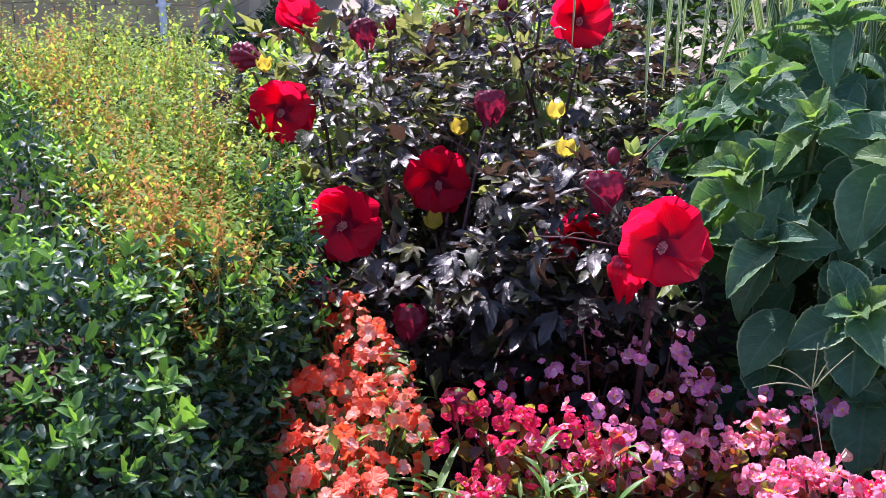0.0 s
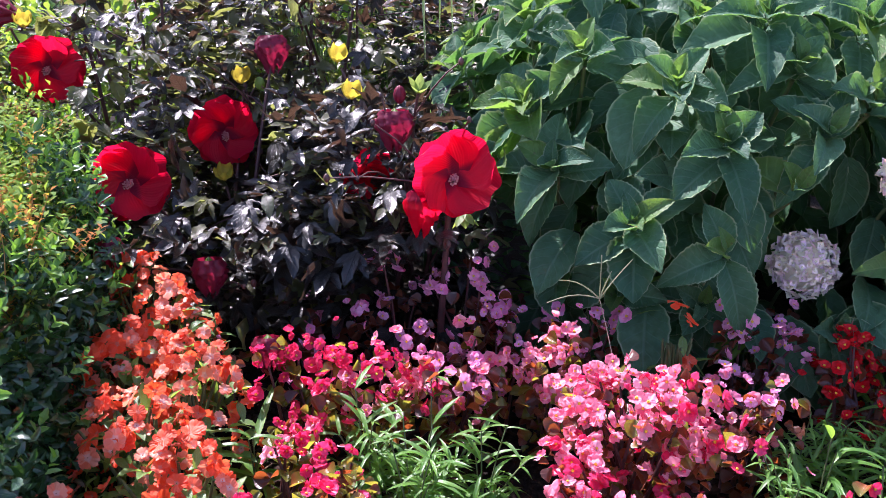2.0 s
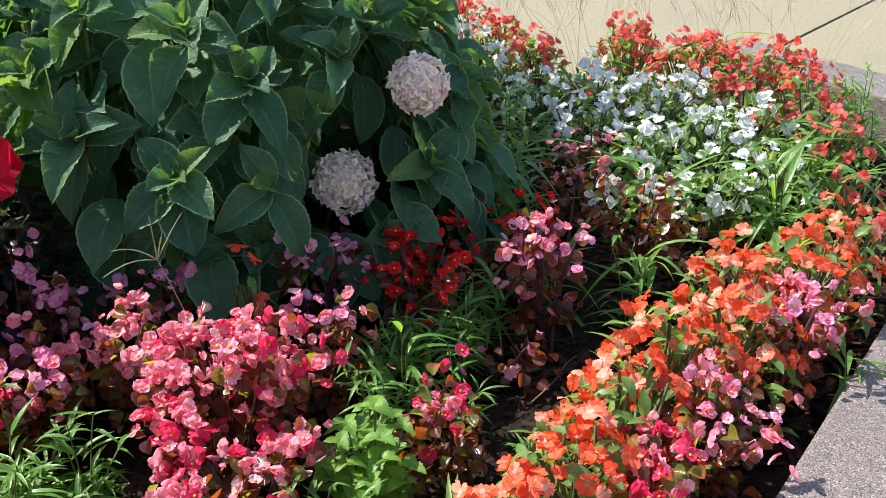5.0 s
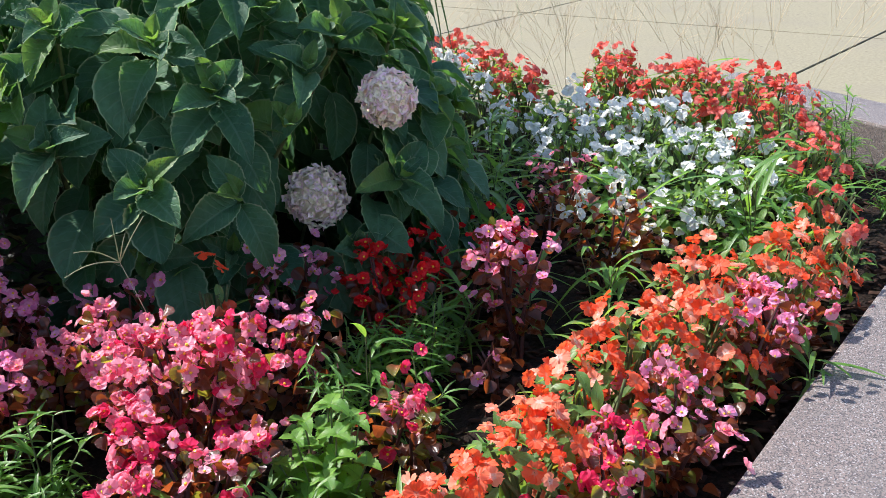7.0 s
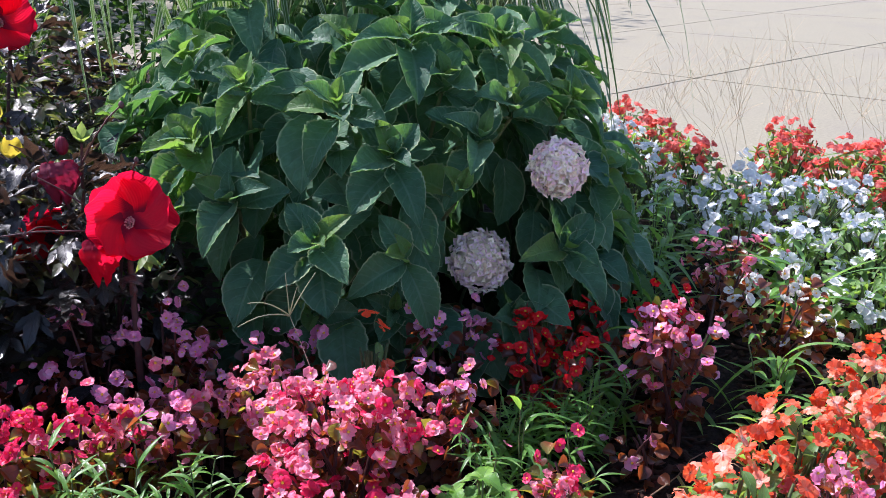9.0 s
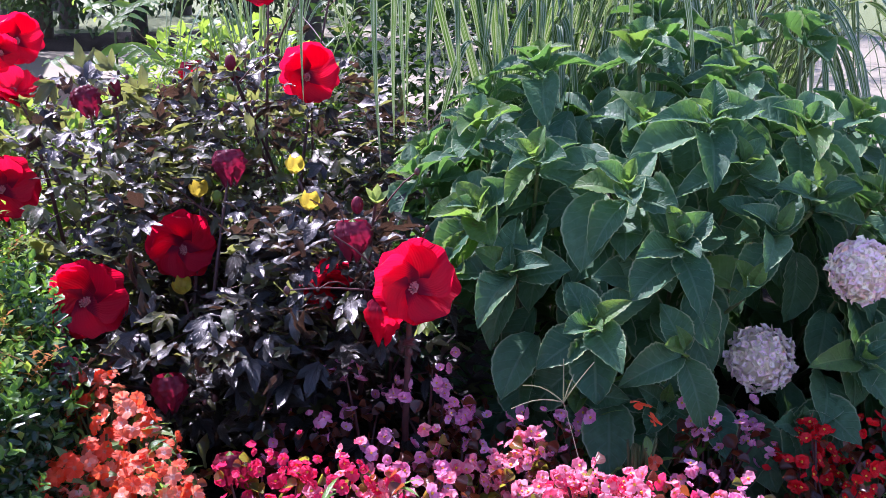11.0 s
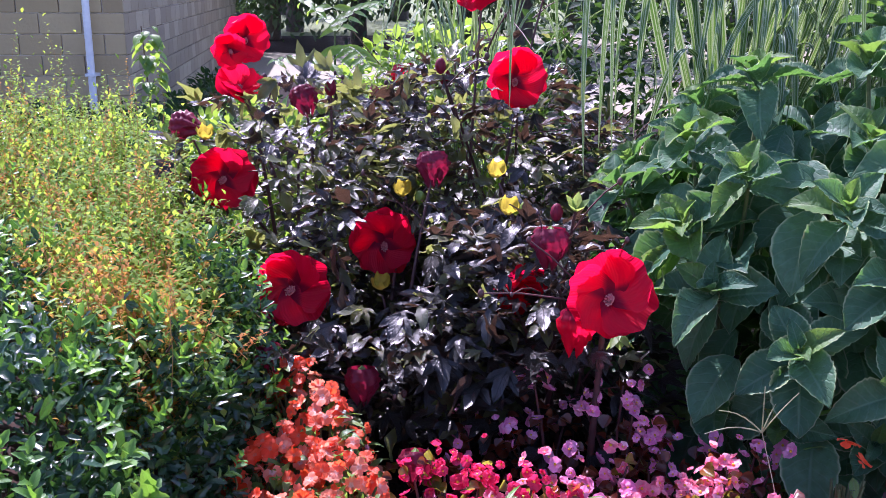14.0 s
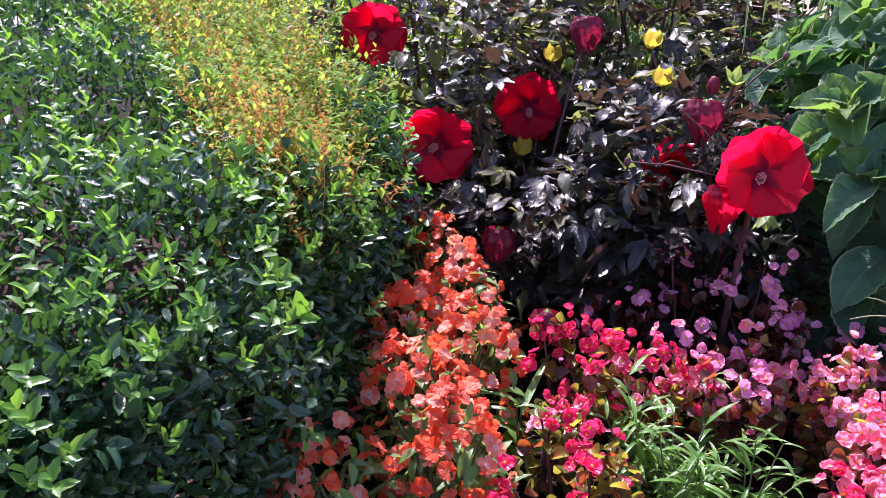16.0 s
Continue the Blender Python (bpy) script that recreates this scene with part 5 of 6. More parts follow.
def impatiens(p, rx, ry, h, sets, n, leaves, label, seed, group, far=False, shift=(0, -0.35)):
    rr = np.random.default_rng(seed)
    pl = thing("impatiens", p, label, "impatiens", group)
    stems, joined, made = [], [[], [], []], 0
    for q, d in dome(p, rx, ry, h * 0.92, leaves, rr, 0):
        if rr.uniform() < 0.5:
            q.z -= h * rr.uniform(0.1, 0.65)
        w = Vector((d.x, d.y, 0.2)) + Vector(rr.normal(0, 0.55, 3))
        m = orient(q, w, UP + d * 0.4 + Vector(rr.normal(0, 0.25, 3)), rr.uniform(0.7, 1.15))
        made += 1
        if far or made > 30:
            joined[int(rr.integers(3))].append(m)
        else:
            piece("leaf", imp_leaf_meshes[int(rr.integers(3))], pl, m)
    if any(joined):
        stuff("foliage", merge([many(imp_leaf_shapes[k], joined[k]) for k in range(3) if joined[k]]), pl, [M_imp_leaf])
    spray = {}
    places = dome(p, rx, ry, h + 0.012, int(n * 1.65), rr, 0.01)
    for i, (q, d) in enumerate(places):
        ms, shapes, mat = sets[int(rr.integers(len(sets)))]
        if i % 3 == 2:
            q = q - UP * h * rr.uniform(0.06, 0.42) + Vector((d.x, d.y, 0)) * 0.02
        up = d + Vector((shift[0], shift[1], 0.1)) + Vector(rr.normal(0, 0.50, 3))
        k = int(rr.integers(5))
        m = orient(q, up.orthogonal() + Vector(rr.normal(0, 0.5, 3)), up, rr.uniform(0.62, 1.02))
        if i < n:
            piece("flower", ms[k], pl, m)
        else:
            spray.setdefault(mat.name, (mat, []))[1].append(many(shapes[k], [m]))
    for mat, ts in spray.values():
        stuff("flower_spray", merge(ts), pl, [mat])
    for i in range(16):
        a, r = rr.uniform(0, 6.283), rr.uniform(0.2, 0.85)
        stems.append(tube(bend(Vector(p) + Vector((rr.normal(0, 0.02), rr.normal(0, 0.02), 0)), Vector(p) + Vector((math.cos(a) * rx * r, math.sin(a) * ry * r, h * 0.8)), 0.02, 4), 0.004, 0.0025, 5))
    stuff("undergrowth", merge(stems), pl, [M_stem])
    return pl


OR = "bushy impatiens covered in orange and salmon flowers"
for i, (x, y, rx, ry, h) in enumerate(((-0.41, 1.86, 0.10, 0.11, 0.31), (-0.33, 1.70, 0.11, 0.12, 0.31), (-0.40, 1.58, 0.10, 0.12, 0.28), (-0.27, 1.52, 0.10, 0.11, 0.29), (-0.33, 1.36, 0.11, 0.12, 0.28), (-0.25, 1.24, 0.10, 0.12, 0.26), (-0.41, 1.14, 0.12, 0.12, 0.23))):
    impatiens((x, y, SOIL), rx, ry, h, [F_orange, F_orange, F_salmon], 54, 120, OR, 400 + i, "orange impatiens beside the hedge")
for i, (x, y, rx, ry, h) in enumerate(((0.62, 0.82, 0.12, 0.10, 0.20), (0.78, 0.83, 0.13, 0.11, 0.25), (0.95, 0.90, 0.14, 0.12, 0.26), (1.12, 0.98, 0.14, 0.12, 0.27), (1.28, 0.96, 0.14, 0.12, 0.26), (1.42, 1.08, 0.14, 0.12, 0.26), (1.58, 1.04, 0.13, 0.12, 0.26), (1.74, 1.10, 0.14, 0.12, 0.25))):
    impatiens((x, y, SOIL), rx, ry, h, [F_orange, F_orange, F_salmon], 48, 125, OR, 420 + i, "orange impatiens along the kerb")
for i, (x, y, rx, ry, h) in enumerate(((1.86, 1.50, 0.13, 0.13, 0.22), (2.08, 1.50, 0.14, 0.13, 0.22), (1.86, 1.78, 0.15, 0.15, 0.24), (2.10, 1.76, 0.15, 0.15, 0.25), (2.28, 1.76, 0.13, 0.14, 0.25), (1.92, 2.06, 0.15, 0.16, 0.24), (2.16, 2.06, 0.16, 0.16, 0.26),
                                         (2.34, 2.08, 0.12, 0.14, 0.25), (1.98, 2.38, 0.15, 0.17, 0.24), (2.22, 2.38, 0.15, 0.17, 0.25), (2.06, 2.70, 0.13, 0.18, 0.25), (2.18, 3.00, 0.13, 0.19, 0.26), (2.26, 3.34, 0.13, 0.2, 0.26))):
    impatiens((x, y, SOIL), rx, ry, h, [F_white], (15 if y < 1.6 else 23) if x > 1.7 else 20, 170 if y < 2.2 else 125, "bushy impatiens with clear white flowers", 440 + i, "white impatiens", True)
for i, (x, y, rx, ry, h) in enumerate(((2.12, 1.30, 0.10, 0.08, 0.20), (2.30, 1.50, 0.11, 0.12, 0.26), (2.50, 1.74, 0.15, 0.16, 0.31), (2.58, 2.02, 0.15, 0.16, 0.32), (2.54, 2.26, 0.14, 0.16, 0.30), (2.50, 2.48, 0.14, 0.14, 0.28), (2.62, 2.62, 0.13, 0.15, 0.30),
                                         (2.68, 2.28, 0.10, 0.14, 0.27), (2.73, 1.98, 0.09, 0.15, 0.29), (2.34, 2.84, 0.12, 0.15, 0.25), (2.40, 3.14, 0.12, 0.18, 0.26), (2.46, 3.46, 0.12, 0.2, 0.26), (2.00, 1.16, 0.06, 0.05, 0.14))):
    impatiens((x, y, SOIL), rx, ry, h, [F_coral], 46 if 1 < i < 12 else (20 if i == 1 else 7), 150 if 0 < i < 12 else 30, "bushy impatiens with coral red flowers", 460 + i, "coral impatiens", True)
impatiens((0.60, 1.55, SOIL), 0.05, 0.03, 0.31, [F_orange], 5, 14, "lone spindly impatiens with a few orange flowers", 480, "")

# ---- begonias ----
def begonia_flower(mat, s, seed):
    big, small = petal(0.0150 * s, 0.0215 * s, 0.24, 0.0015, 6, 7, 0.04, 0.32, seed, 0.15, True), petal(0.0128 * s, 0.0120 * s, 0.22, 0.0008, 5, 4, 0, 0.3, seed, 0.15, True)
    r = np.random.default_rng(seed + 40)

    def at(shape, turn, lift, k=1.0):
        return moved(shape, Matrix.Rotation(turn + r.normal(0, 0.12), 4, "Z") @ Matrix.Rotation(lift + r.normal(0, 0.12), 4, "X") @ Matrix.Scale(k, 4))

    if seed == 2:      # half closed
        ps = [at(big, a, 0.95) for a in (0, 3.1416)] + [at(small, 1.5, 0.8)]
    elif seed == 3:    # ruffled and full
        ps = [at(big, i * 1.571, 0.05, 1.0) for i in range(4)] + [at(big, 0.7, 0.7, 0.7), at(small, 3.5, 0.6, 0.9)]
    elif seed == 1:    # nodding, open wide
        ps = [at(big, 0, -0.25), at(big, 3.1416, 0.3), at(small, 1.57, 0.1), at(small, -1.57, 0.2)]
    elif seed == 4:    # a closed pair seen from the side
        ps = [at(big, 0, 1.35, 0.8), at(big, 3.1416, 1.35, 0.8)]
    else:
        ps = [at(big, 0, 0.1), at(big, 3.1416, 0.25), at(small, 1.57, 0.15), at(small, -1.57, 0.05)]
    if seed < 4:
        ps.append(moved(ball(0.0028 * s, 4, 6, 0.8), Matrix.Translation((0, 0, 0.0022 * s)), 1))
    shape = merge(ps)
    return to_mesh("flower", shape, mat, M_pollen), shape, mat


B = {k: [begonia_flower(m, 0.95, i) for i in range(5)] for k, m in (("pink", M_pink), ("mauve", M_mauve), ("hot", M_hot), ("scarlet", M_scarlet), ("cream", M_cream))}
round_leaf = [leaf(0.039, 0.038, 0.5, 0.42, 7, 5, 0.3, d, 0.02, 0, c) for d, c in ((0.1, 0.3), (0.4, 0.15), (-0.1, 0.4))]
beg_leaf_meshes = [to_mesh("leaf", s, M_beg_leaf) for s in round_leaf]
beg_green_meshes = [to_mesh("leaf", s, M_beg_leaf_green) for s in round_leaf]


def begonia(p, r, h, kinds, n, leaves, green, label, seed, group):
    """A begonia: fleshy stems, rounded leaves, sprays of small flowers on top."""
    rr = np.random.default_rng(seed)
    pl = thing("begonia", p, label, "begonia", group)
    stems, joined = [], [[], []]
    shoots = []
    for i in range(max(5, n // (11 if kinds[0] == "mauve" else 8))):
        a, k = rr.uniform(0, 6.283), math.sqrt(rr.uniform())
        shoots.append(Vector((p[0] + math.cos(a) * r * k, p[1] + math.sin(a) * r * k, p[2] + h * (1 - 0.28 * k * k) * rr.uniform(0.78, 1.05))))
    for t in shoots:
        b = Vector(p) + Vector((rr.normal(0, 0.02), rr.normal(0, 0.02), 0))
        stems.append(tube(bend(b, t, 0.02, 5), 0.0045, 0.002, 5))
    for i in range(int(leaves * 3.0)):
        t = shoots[i % len(shoots)]
        f = rr.uniform(0.18, 1.04)
        q = Vector(p).lerp(t, f) + Vector((rr.normal(0, 0.022), rr.normal(0, 0.022), rr.normal(0, 0.012)))
        d = Vector((q.x - p[0], q.y - p[1], 0)).normalized() + Vector(rr.normal(0, 0.7, 3))
        me = (beg_green_meshes if rr.uniform() < green else beg_leaf_meshes)[int(rr.integers(3))]
        m = orient(q, d, UP * 0.7 + Vector(rr.normal(0, 0.45, 3)), rr.uniform(0.42, 0.80))
        if p[1] > 1.45 or i >= 14:
            joined[me in beg_green_meshes].append(m)
        else:
            piece("leaf", me, pl, m)
    for k in range(2):
        if joined[k]:
            stuff("foliage", many(round_leaf[0], joined[k]), pl, [M_beg_leaf_green if k else M_beg_leaf])
    spray = {}
    for i in range(int(n * (0.85 if kinds[0] == "mauve" else 1.25 if n < 150 else 1.7))):
        t = shoots[i % len(shoots)]
        q = t + Vector((rr.normal(0, 0.020), rr.normal(0, 0.020), rr.normal(0.004, 0.018)))
        if rr.uniform() < 0.22:
            q = Vector(p).lerp(t, rr.uniform(0.45, 0.95)) + Vector((rr.normal(0, 0.045), rr.normal(0, 0.045), 0))
        up = Vector((rr.normal(0, 0.6), -0.5 + rr.normal(0, 0.55), 0.7 + rr.normal(0, 0.4)))
        me, shape, mat = B[kinds[int(rr.integers(len(kinds)))]][(0, 1, 3, 0, 1, 2, 3, 4)[int(rr.integers(8))]]
        m = orient(q, up.orthogonal() + Vector(rr.normal(0, 0.8, 3)), up, rr.uniform(0.70, 1.25))
        if i < 0.8 * n:
            piece("flower", me, pl, m)
        else:
            spray.setdefault(mat.name, (mat, []))[1].append(many(shape, [m]))
    for mat, ts in spray.values():
        stuff("flower_spray", merge(ts), pl, [mat, M_pollen])
    stuff("undergrowth", merge(stems), pl, [M_stem_red])
    return pl


PK, MV, HT = "begonia with clear pink flowers and bronze leaves", "begonia with mauve-pink flowers and dark bronze leaves", "begonia with hot pink flowers and olive leaves"
for i, (x, y, r, h, kinds, n, leaves, green, label) in enumerate((
        (0.45, 1.30, 0.15, 0.30, ("pink", "pink", "pink", "hot"), 200, 150, 0.25, PK), (0.40, 1.15, 0.12, 0.24, ("pink", "pink", "hot"), 90, 70, 0.25, PK),
        (0.38, 1.56, 0.08, 0.27, ("pink",), 46, 34, 0.5, PK), (0.70, 1.41, 0.085, 0.24, ("mauve", "pink"), 52, 40, 0.15, MV),
        (0.06, 1.56, 0.08, 0.26, ("pink", "hot"), 50, 42, 0.6, PK), (0.19, 1.57, 0.09, 0.27, ("pink", "mauve"), 60, 40, 0.4, PK),
        (-0.07, 1.54, 0.10, 0.28, ("hot",), 60, 44, 0.8, HT), (-0.10, 1.40, 0.06, 0.17, ("hot", "pink"), 24, 24, 0.7, HT),
        (-0.03, 1.24, 0.06, 0.24, ("hot",), 20, 30, 0.7, HT), (-0.08, 1.14, 0.09, 0.22, ("hot",), 36, 34, 0.6, HT),
        (0.10, 1.80, 0.11, 0.30, ("mauve",), 46, 34, 0.0, MV), (0.24, 1.77, 0.10, 0.31, ("mauve",), 56, 34, 0.0, MV), (0.29, 1.68, 0.07, 0.24, ("mauve",), 34, 26, 0.1, MV),
        (-0.03, 1.82, 0.09, 0.21, ("mauve",), 24, 22, 0.0, MV), (0.47, 1.69, 0.10, 0.27, ("mauve",), 54, 32, 0.0, MV), (0.76, 1.62, 0.11, 0.27, ("mauve",), 48, 32, 0.0, MV),
        (0.735, 1.10, 0.055, 0.22, ("hot", "pink"), 26, 40, 0.3, "small begonia with deep pink flowers and bronze leaves"),
        (0.95, 1.50, 0.12, 0.25, ("scarlet",), 60, 44, 0.0, "begonia with scarlet flowers and dark leaves"), (1.20, 1.56, 0.12, 0.28, ("scarlet",), 66, 44, 0.0, "begonia with scarlet flowers and dark leaves"),
        (1.15, 1.34, 0.085, 0.31, ("pink", "mauve"), 60, 46, 0.05, "upright begonia with pink flowers and purple-brown leaves"), (1.02, 1.24, 0.04, 0.14, ("mauve",), 8, 10, 0.0, MV),
        (1.52, 1.46, 0.13, 0.28, ("cream",), 38, 70, 0.25, "begonia with creamy white flowers and brown leaves"),
        (0.87, 0.76, 0.10, 0.22, ("hot", "pink"), 56, 44, 0.4, HT), (0.79, 0.71, 0.07, 0.20, ("hot", "pink"), 30, 26, 0.5, HT),
        (1.06, 0.82, 0.09, 0.24, ("pink", "mauve"), 44, 40, 0.1, PK), (1.14, 0.86, 0.06, 0.16, ("mauve",), 18, 20, 0.0, MV), (1.36, 0.92, 0.10, 0.26, ("pink", "mauve"), 46, 40, 0.0, PK), (1.51, 0.97, 0.09, 0.25, ("pink",), 36, 30, 0.0, PK),
        (1.58, 1.72, 0.10, 0.22, ("pink",), 20, 20, 0.0, PK), (1.74, 1.86, 0.10, 0.22, ("pink",), 16, 16, 0.0, PK),
        (-0.22, 1.72, 0.08, 0.20, ("mauve",), 16, 22, 0.4, MV))):
    begonia((x, y, SOIL), r, h, kinds, n, leaves, green, label, 500 + i, "bedding begonias")

# ---- weeds ----
weed_shapes = [leaf(0.062, 0.0085, 0.3, 0.8, 6, 3, 0.4, d) for d in (0.3, 0.75, 1.0)]
weed_meshes = [to_mesh("blade", s, M_weed) for s in weed_shapes]
wide_shapes = [leaf(0.15, 0.014, 0.3, 0.8, 9, 3, 0.4, d) for d in (0.2, 0.6, 1.0)]
wide_meshes = [to_mesh("blade", s, M_weed) for s in wide_shapes]


def weed_tuft(p, spread, n, size, seed, meshes, label="tuft of green crabgrass growing between the flowers"):
    rr = np.random.default_rng(seed)
    pl = thing("grass_weed", p, label, "weed", "grass weeds")
    stems, joined = [], []
    for i in range(max(3, n // 6)):
        a = rr.uniform(0, 6.283)
        t = Vector(p) + Vector((math.cos(a) * spread * rr.uniform(0.2, 1), math.sin(a) * spread * rr.uniform(0.2, 1), size * rr.uniform(0.05, 0.20)))
        pts = bend(p, t, 0.02, 6)
        stems.append(tube(pts, 0.0018, 0.0012, 5))
        for j in range(16 if meshes is weed_meshes else 6):
            q = pts[min(5, j % 6)]
            b = rr.uniform(0, 6.283)
            d = Vector((math.cos(b), math.sin(b), rr.uniform(0.1, 1.2)))
            m = orient(q, d, UP, size * rr.uniform(0.5, 1.05))
            if meshes is weed_meshes:
                joined.append(m)
            else:
                piece("blade", meshes[int(rr.integers(3))], pl, m)
    if joined:
        stuff("low_foliage", many(weed_shapes[1], joined[::2] or joined), pl, [M_weed])
        if joined[1::2]:
            stuff("foliage", many(weed_shapes[0], joined[1::2]), pl, [M_weed])
    stuff("undergrowth", merge(stems), pl, [M_stem])
    return pl


for i, (x, y, sp, n, size, wide) in enumerate(((0.14, 1.42, 0.10, 72, 1.2, 0), (0.03, 1.43, 0.08, 60, 1.25, 0), (0.22, 1.36, 0.08, 48, 1.1, 0), (0.10, 1.33, 0.10, 60, 1.1, 0), (-0.16, 1.45, 0.03, 18, 1.2, 1), (-0.28, 1.42, 0.03, 12, 1.2, 1),
                                               (0.80, 1.42, 0.10, 60, 0.9, 0), (0.90, 1.46, 0.12, 60, 1.0, 0), (1.02, 1.40, 0.10, 48, 1.0, 0), (1.10, 1.46, 0.10, 30, 1.0, 1), (0.88, 1.36, 0.08, 24, 0.9, 1), (0.95, 1.36, 0.10, 60, 0.9, 0), (0.72, 1.27, 0.08, 40, 1.0, 0), (0.84, 1.20, 0.05, 24, 0.9, 0), (0.78, 1.30, 0.06, 30, 1.0, 1),
                                               (1.35, 1.30, 0.08, 40, 1.0, 1), (1.05, 1.52, 0.08, 36, 1.1, 1), (1.45, 1.85, 0.12, 48, 1.3, 1), (1.62, 2.02, 0.12, 48, 1.3, 1), (1.72, 1.62, 0.10, 42, 1.4, 1), (1.92, 1.36, 0.10, 42, 1.3, 1),
                                               (2.15, 1.46, 0.10, 36, 1.3, 1), (2.4, 1.6, 0.08, 30, 1.2, 1), (2.82, 1.75, 0.06, 24, 1.2, 0), (2.66, 2.2, 0.04, 24, 1.8, 1), (1.44, 0.83, 0.03, 12, 0.8, 1), (0.60, 1.72, 0.05, 18, 1.4, 1),
                                               (0.80, 1.68, 0.05, 18, 1.4, 1), (0.52, 1.04, 0.05, 24, 0.9, 0), (0.57, 0.86, 0.03, 12, 0.9, 1), (1.80, 2.3, 0.10, 36, 1.3, 1), (1.02, 0.96, 0.03, 12, 1.0, 1), (0.85, 1.02, 0.03, 12, 0.8, 0),
                                               (0.18, 1.2, 0.08, 36, 0.8, 0), (2.25, 2.5, 0.1, 36, 1.2, 1), (2.3, 2.9, 0.1, 30, 1.4, 1), (1.3, 1.48, 0.06, 24, 1.1, 1), (0.30, 1.16, 0.03, 12, 0.9, 1), (0.40, 0.98, 0.05, 30, 0.9, 0), (0.47, 1.06, 0.05, 24, 0.9, 0), (0.66, 1.2, 0.05, 30, 0.9, 0), (2.72, 2.00, 0.08, 36, 1.1, 0), (2.66, 1.60, 0.10, 42, 1.1, 0), (2.45, 1.35, 0.10, 42, 1.1, 0), (2.80, 1.80, 0.08, 36, 1.2, 0), (2.85, 2.4, 0.08, 30, 1.1, 0))):
    weed_tuft((x, y, SOIL), sp, n, size, 600 + i, wide_meshes if wide else weed_meshes)

# crabgrass stalk with a star of spikes
star = thing("crabgrass_stalk", (0.50, 1.40, SOIL), "thin crabgrass stalk with a star of pale spikes", "weed", "grass weeds")
hub = Vector((0.416, 1.44, 0.842))
piece("stalk", to_mesh("stalk", tube(bend((0.50, 1.40, SOIL), hub, 0.03, 7), 0.0008, 0.0006, 5), M_straw), star, Matrix())
for dx, dy, dz, L in ((-0.9, 0.1, 0.42, 0.075), (0.0, 0.1, 1.0, 0.075), (0.62, 0, 0.85, 0.085), (0.35, 0.1, 0.9, 0.05), (-0.95, -0.2, 0.04, 0.095)):
    e = hub + Vector((dx, dy, dz)).normalized() * L
    piece("spike", to_mesh("spike", tube(bend(hub, e, 0.010 if dz < 0.5 else 0.003, 6), 0.0012, 0.0007, 5), M_seed), star, Matrix())

# broad-leaved weed
net = thing("broadleaf_weed", (0.60, 1.11, SOIL), "light green toothed broadleaf weed on the mulch", "weed")
NX, NY = 0.60, 1.11
net_meshes = [to_mesh("leaf", leaf(0.050, 0.036, 0.35, 0.8, 13, 5, 0.35, d, 0.03, 0.10), M_nettle) for d in (0.2, 0.45, 0.7)]
rr = np.random.default_rng(9)
for i in range(12):
    a, k = i * 2.4, math.sqrt((i + 0.5) / 12)
    b = Vector((NX + math.cos(a) * 0.03 * k, NY + math.sin(a) * 0.03 * k, SOIL))
    t = b + Vector((math.cos(a) * 0.055 * k, math.sin(a) * 0.055 * k, 0.205 - 0.07 * k + rr.uniform(-0.03, 0.02)))
    pts = bend(b, t, 0, 5)
    piece("stem", to_mesh("stem", tube(pts, 0.0022, 0.0015, 5), M_stem), net, Matrix())
    for j in range(1, 5):
        for s in range(3):
            w = j * 1.2 + s * 2.09 + rr.uniform(-0.4, 0.4)
            d = Vector((math.cos(w), math.sin(w), 0.5))
            piece("leaf", net_meshes[int(rr.integers(3))], net, orient(pts[j], d, UP, rr.uniform(0.55, 1.05) * (1.1 - 0.1 * j)))

# tall wiry grass stalks by the pavement
for i in range(9):
    x, y = 2.35 + 0.10 * i + U(-0.05, 0.05), 3.5 - 0.17 * i + U(-0.1, 0.1)
    w = thing("wiry_grass", (x, y, SOIL), "dry wiry grass stalks with thin branched seed heads", "weed", "wiry grasses")
    for k in range(5):
        b = Vector((x + U(-0.03, 0.03), y + U(-0.03, 0.03), SOIL))
        t = b + Vector((U(-0.32, 0.32), U(-0.2, 0.2), U(0.30, 0.52)))
        st = [tube(bend(b, t, 0.04, 7), 0.0009, 0.0005, 4)]
        for j in range(7):
            e = t + Vector((U(-0.16, 0.16), U(-0.08, 0.08), U(-0.04, 0.16)))
            st.append(tube(bend(b.lerp(t, U(0.6, 1.0)), e, 0.01, 4), 0.0006, 0.0004, 4))
        piece("stalk", to_mesh("stalk", merge(st), M_straw), w, Matrix())

# ---- plants behind ----
sumac = thing("sumac_shoot", (-0.62, 3.6, SOIL), "upright shoot with bright green feathered leaves", "shrub")
sum_mesh = to_mesh("leaflet", leaf(0.085, 0.024, 0.3, 0.8, 6, 3, 0.2, 0.35), M_vine)
for t, e in (((-0.60, 3.6, 1.36), (-0.82, 3.45, 1.50)), ((-0.60, 3.6, 1.33), (-0.42, 3.45, 1.45)), ((-0.60, 3.6, 1.28), (-0.45, 3.4, 1.24)), ((-0.6, 3.6, 1.2), (-0.78, 3.4, 1.25)), ((-0.6, 3.6, 1.38), (-0.62, 3.4, 1.62))):
    pts = bend(t, e, 0.03, 8)
    piece("leaf_stalk", to_mesh("leaf_stalk", tube(pts, 0.002, 0.001, 5), M_stem), sumac, Matrix())
    along = Vector(e) - Vector(t)
    side = along.cross(UP).normalized()
    for j in range(1, 8):
        for s in (-1, 1):
            piece("leaflet", sum_mesh, sumac, orient(pts[j], side * s + along * 0.5 + Vector((0, 0, -0.12)), Vector((0, -0.75, 0.65)), 1.35 - 0.08 * j))
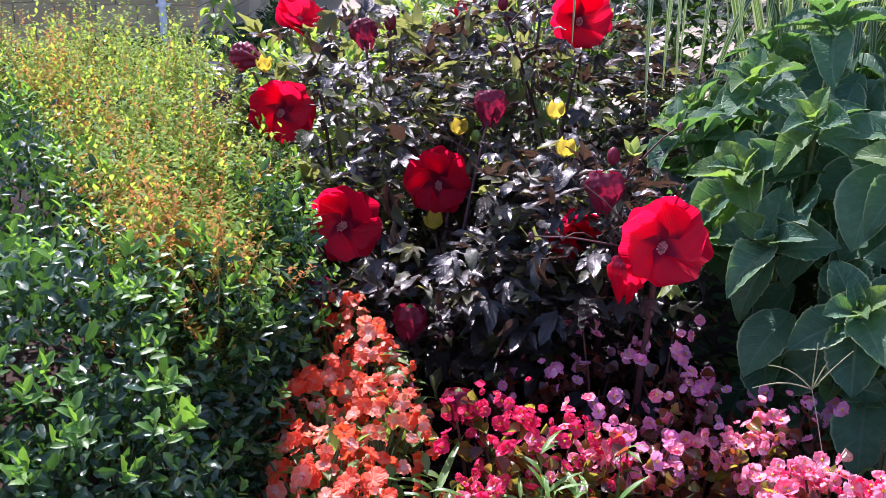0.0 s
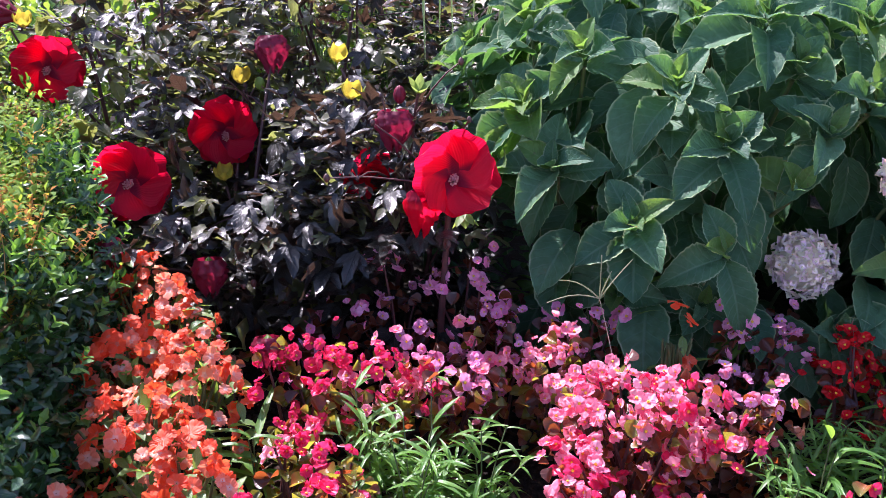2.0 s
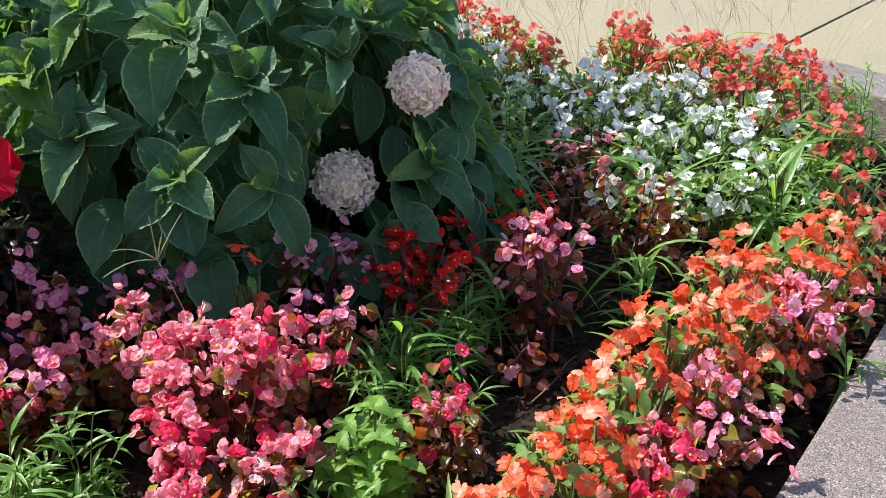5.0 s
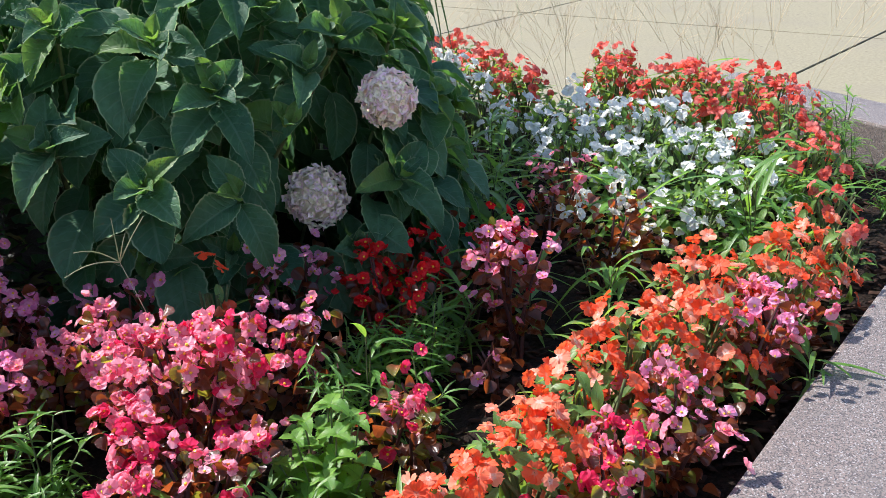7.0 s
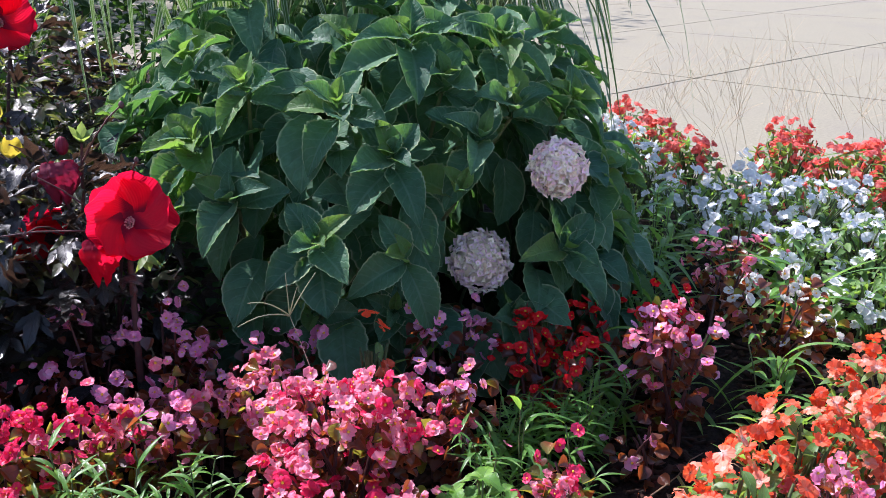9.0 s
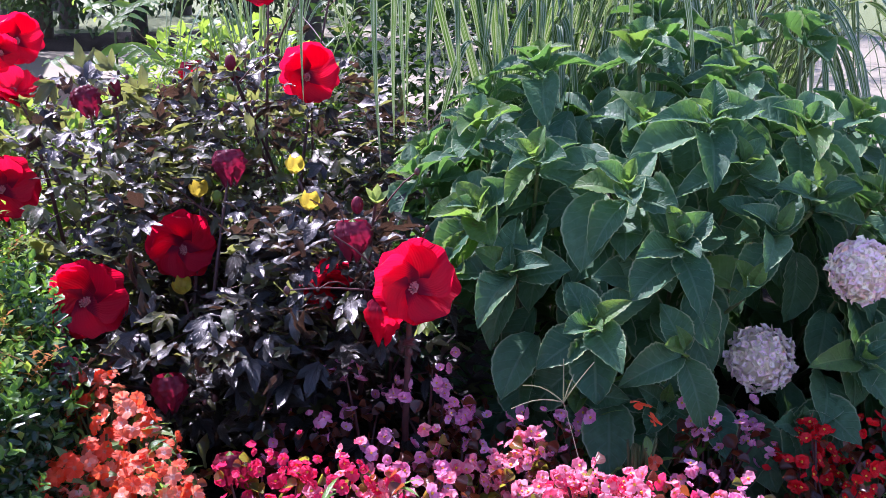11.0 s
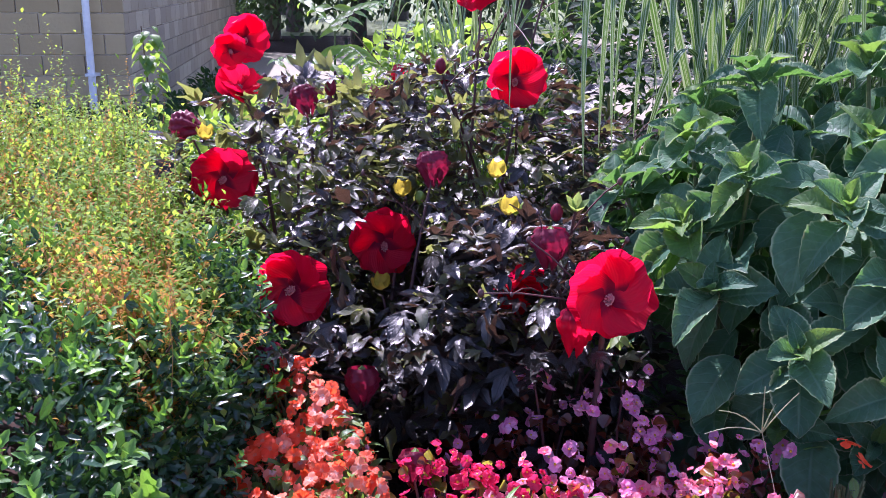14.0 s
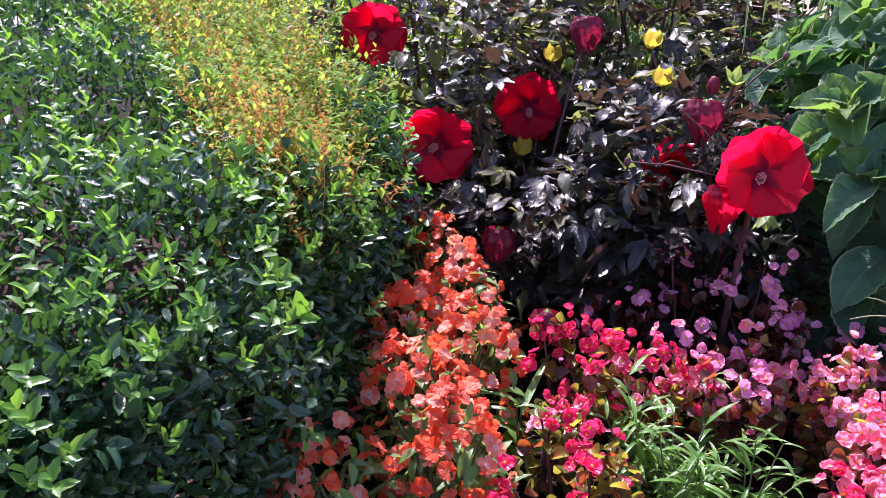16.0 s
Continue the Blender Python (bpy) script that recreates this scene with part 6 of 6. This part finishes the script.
piece("stem", to_mesh("stem", tube(bend((-0.62, 3.6, SOIL), (-0.60, 3.6, 1.4), 0, 6), 0.007, 0.004, 6), M_stem), sumac, Matrix())

back = thing("background_shrub", (-0.2, 3.9, SOIL), "loose green leafy shrub behind the hibiscus", "shrub")
bl = leaf(0.05, 0.024, rows=5, cols=3)
ms = []
for c, r, n in (((-0.25, 3.95, 0.95), (0.45, 0.35, 0.42), 2600), ((-0.55, 3.5, 0.8), (0.3, 0.3, 0.35), 1100), ((-0.80, 3.2, 0.78), (0.35, 0.35, 0.36), 1500)):
    for q, d in cloud(c, r, n, 0.4, rng, -0.9):
        ms.append(orient(q, d + Vector(rng.normal(0, 0.6, 3)), UP + Vector(rng.normal(0, 0.4, 3)), U(0.7, 1.5)))
stuff("leaves", many(bl, ms), back, [M_vine])
foot = thing("foundation_shrub", (-2.6, 7.6, 0.0), "low dark evergreen shrub at the foot of the house wall", "shrub")
ms = []
for cx, cy in ((-3.2, 8.2), (-2.6, 7.4), (-2.0, 6.6), (-3.9, 8.0), (-2.9, 9.6), (-3.2, 11.5)):
    for q, d in cloud((cx, cy, 0.12), (0.6, 0.6, 0.38), 900, 0.5, rng, -0.9):
        if q.z > 0.02:
            ms.append(orient(q, d + Vector(rng.normal(0, 0.6, 3)), UP + Vector(rng.normal(0, 0.4, 3)), U(1.0, 2.2)))
stuff("leaves", many(bl, ms), foot, [M_dark])
piece("trunk", to_mesh("trunk", tube(bend((-2.6, 7.4, 0.0), (-2.6, 7.45, 0.5), 0, 4), 0.03, 0.015, 7), M_bark), foot, Matrix())
ev = thing("evergreen_shrub", (0.9, 3.9, SOIL), "dense dark evergreen shrub behind the striped grass", "shrub")
ms = []
for q, d in cloud((0.85, 4.0, 1.0), (0.85, 0.45, 0.75), 5200, 0.5, rng, -0.9):
    ms.append(orient(q, d + Vector(rng.normal(0, 0.6, 3)), UP + Vector(rng.normal(0, 0.4, 3)), U(0.7, 1.5)))
stuff("leaves", many(bl, ms), ev, [M_dark])
piece("trunk", to_mesh("trunk", tube(bend((0.9, 3.95, SOIL), (0.85, 4.0, 1.4), 0, 5), 0.03, 0.01, 8), M_bark), ev, Matrix())
st = []
for i in range(30):
    st.append(tube(bend((-0.2 + U(-0.3, 0.9), 3.9, SOIL), (U(-0.8, 1.2), 3.9 + U(-0.3, 0.3), U(0.9, 1.4)), 0, 5), 0.005, 0.002, 5))
stuff("stemwork", merge(st), back, [M_twig])

vine = thing("climbing_vine", (-1.70, 4.7, SOIL), "slim upright vine with bright green leaves", "vine")
piece("stem", to_mesh("stem", tube(bend((-1.68, 4.7, SOIL), (-1.72, 4.7, 1.30), 0, 7), 0.006, 0.003, 6), M_twig), vine, Matrix())
vm = to_mesh("leaf", leaf(0.075, 0.056, 0.4, 0.8, 6, 5, 0.3, 0.4), M_vine)
for i in range(100):
    z = U(0.6, 1.30)
    a = U(0, 6.28)
    w = 0.07 * (1.35 - z) + 0.02
    q = Vector((-1.69 + math.cos(a) * w, 4.7 + math.sin(a) * w, z))
    piece("leaf", vm, vine, orient(q, (math.cos(a), math.sin(a), -0.3), UP + Vector((math.cos(a), math.sin(a), 0)), U(0.6, 1.1)))

# ---- bark chips on the soil ----
chip = tpl([(-1, -1, 0), (1, -1, 0), (1, 1, 0.1), (-1, 1, 0), (-1, -1, 1), (1, -1, 1), (0.9, 1, 1), (-0.8, 1, 0.9)],
           [(4, 5, 6, 7), (0, 1, 5, 4), (1, 2, 6, 5), (2, 3, 7, 6), (3, 0, 4, 7)], [(0, 0)] * 8)
ms = []
while len(ms) < 5200:
    x, y = U(-0.5, 2.8), U(0.4, 2.1)
    rel = Vector((x, y, 0)) - NEAR0
    if rel.dot(IN) < 0.02 or (Vector((x, y, 0)) - CORNER).dot(OUT) > -0.05:
        continue
    z = SOIL + 0.03 * noise.noise(Vector((x, y, SOIL)) * 4) + 0.006
    ms.append(Matrix.Translation((x, y, z)) @ Euler((U(-0.35, 0.35), U(-0.35, 0.35), U(0, 6.28))).to_matrix().to_4x4() @ Matrix.Diagonal((U(0.003, 0.008), U(0.008, 0.03), U(0.002, 0.005), 1)))
chips = thing("bark_chips", (1, 1, SOIL), "scattered dark bark chips lying on the bed", "mulch", "", "stuff", None)
stuff("chips", many(chip, ms), chips, [M_chip_and_shade])

# dry stalks lying on the mulch
rr = np.random.default_rng(77)
for x, y, a, L in ((0.98, 1.17, 0.3, 0.16), (1.05, 1.12, 0.1, 0.14), (0.92, 1.10, -0.4, 0.10), (1.12, 1.06, 1.3, 0.12), (-0.16, 1.52, 0.5, 0.09), (1.22, 1.12, 2.2, 0.10)):
    p = Vector((x, y, SOIL + 0.03))
    d = Vector((math.cos(a), math.sin(a), rr.uniform(0.0, 0.25))) * L
    tw = thing("dry_stalk", p, "dry brown plant stalk lying on the mulch", "stalk", "dry stalks")
    piece("stalk", to_mesh("stalk", tube([p + d * f + Vector((0, 0, 0.006 * math.sin(9 * f + x))) for f in (0, 0.25, 0.5, 0.75, 1)], 0.0016, 0.0009, 5), M_twig), tw, Matrix())
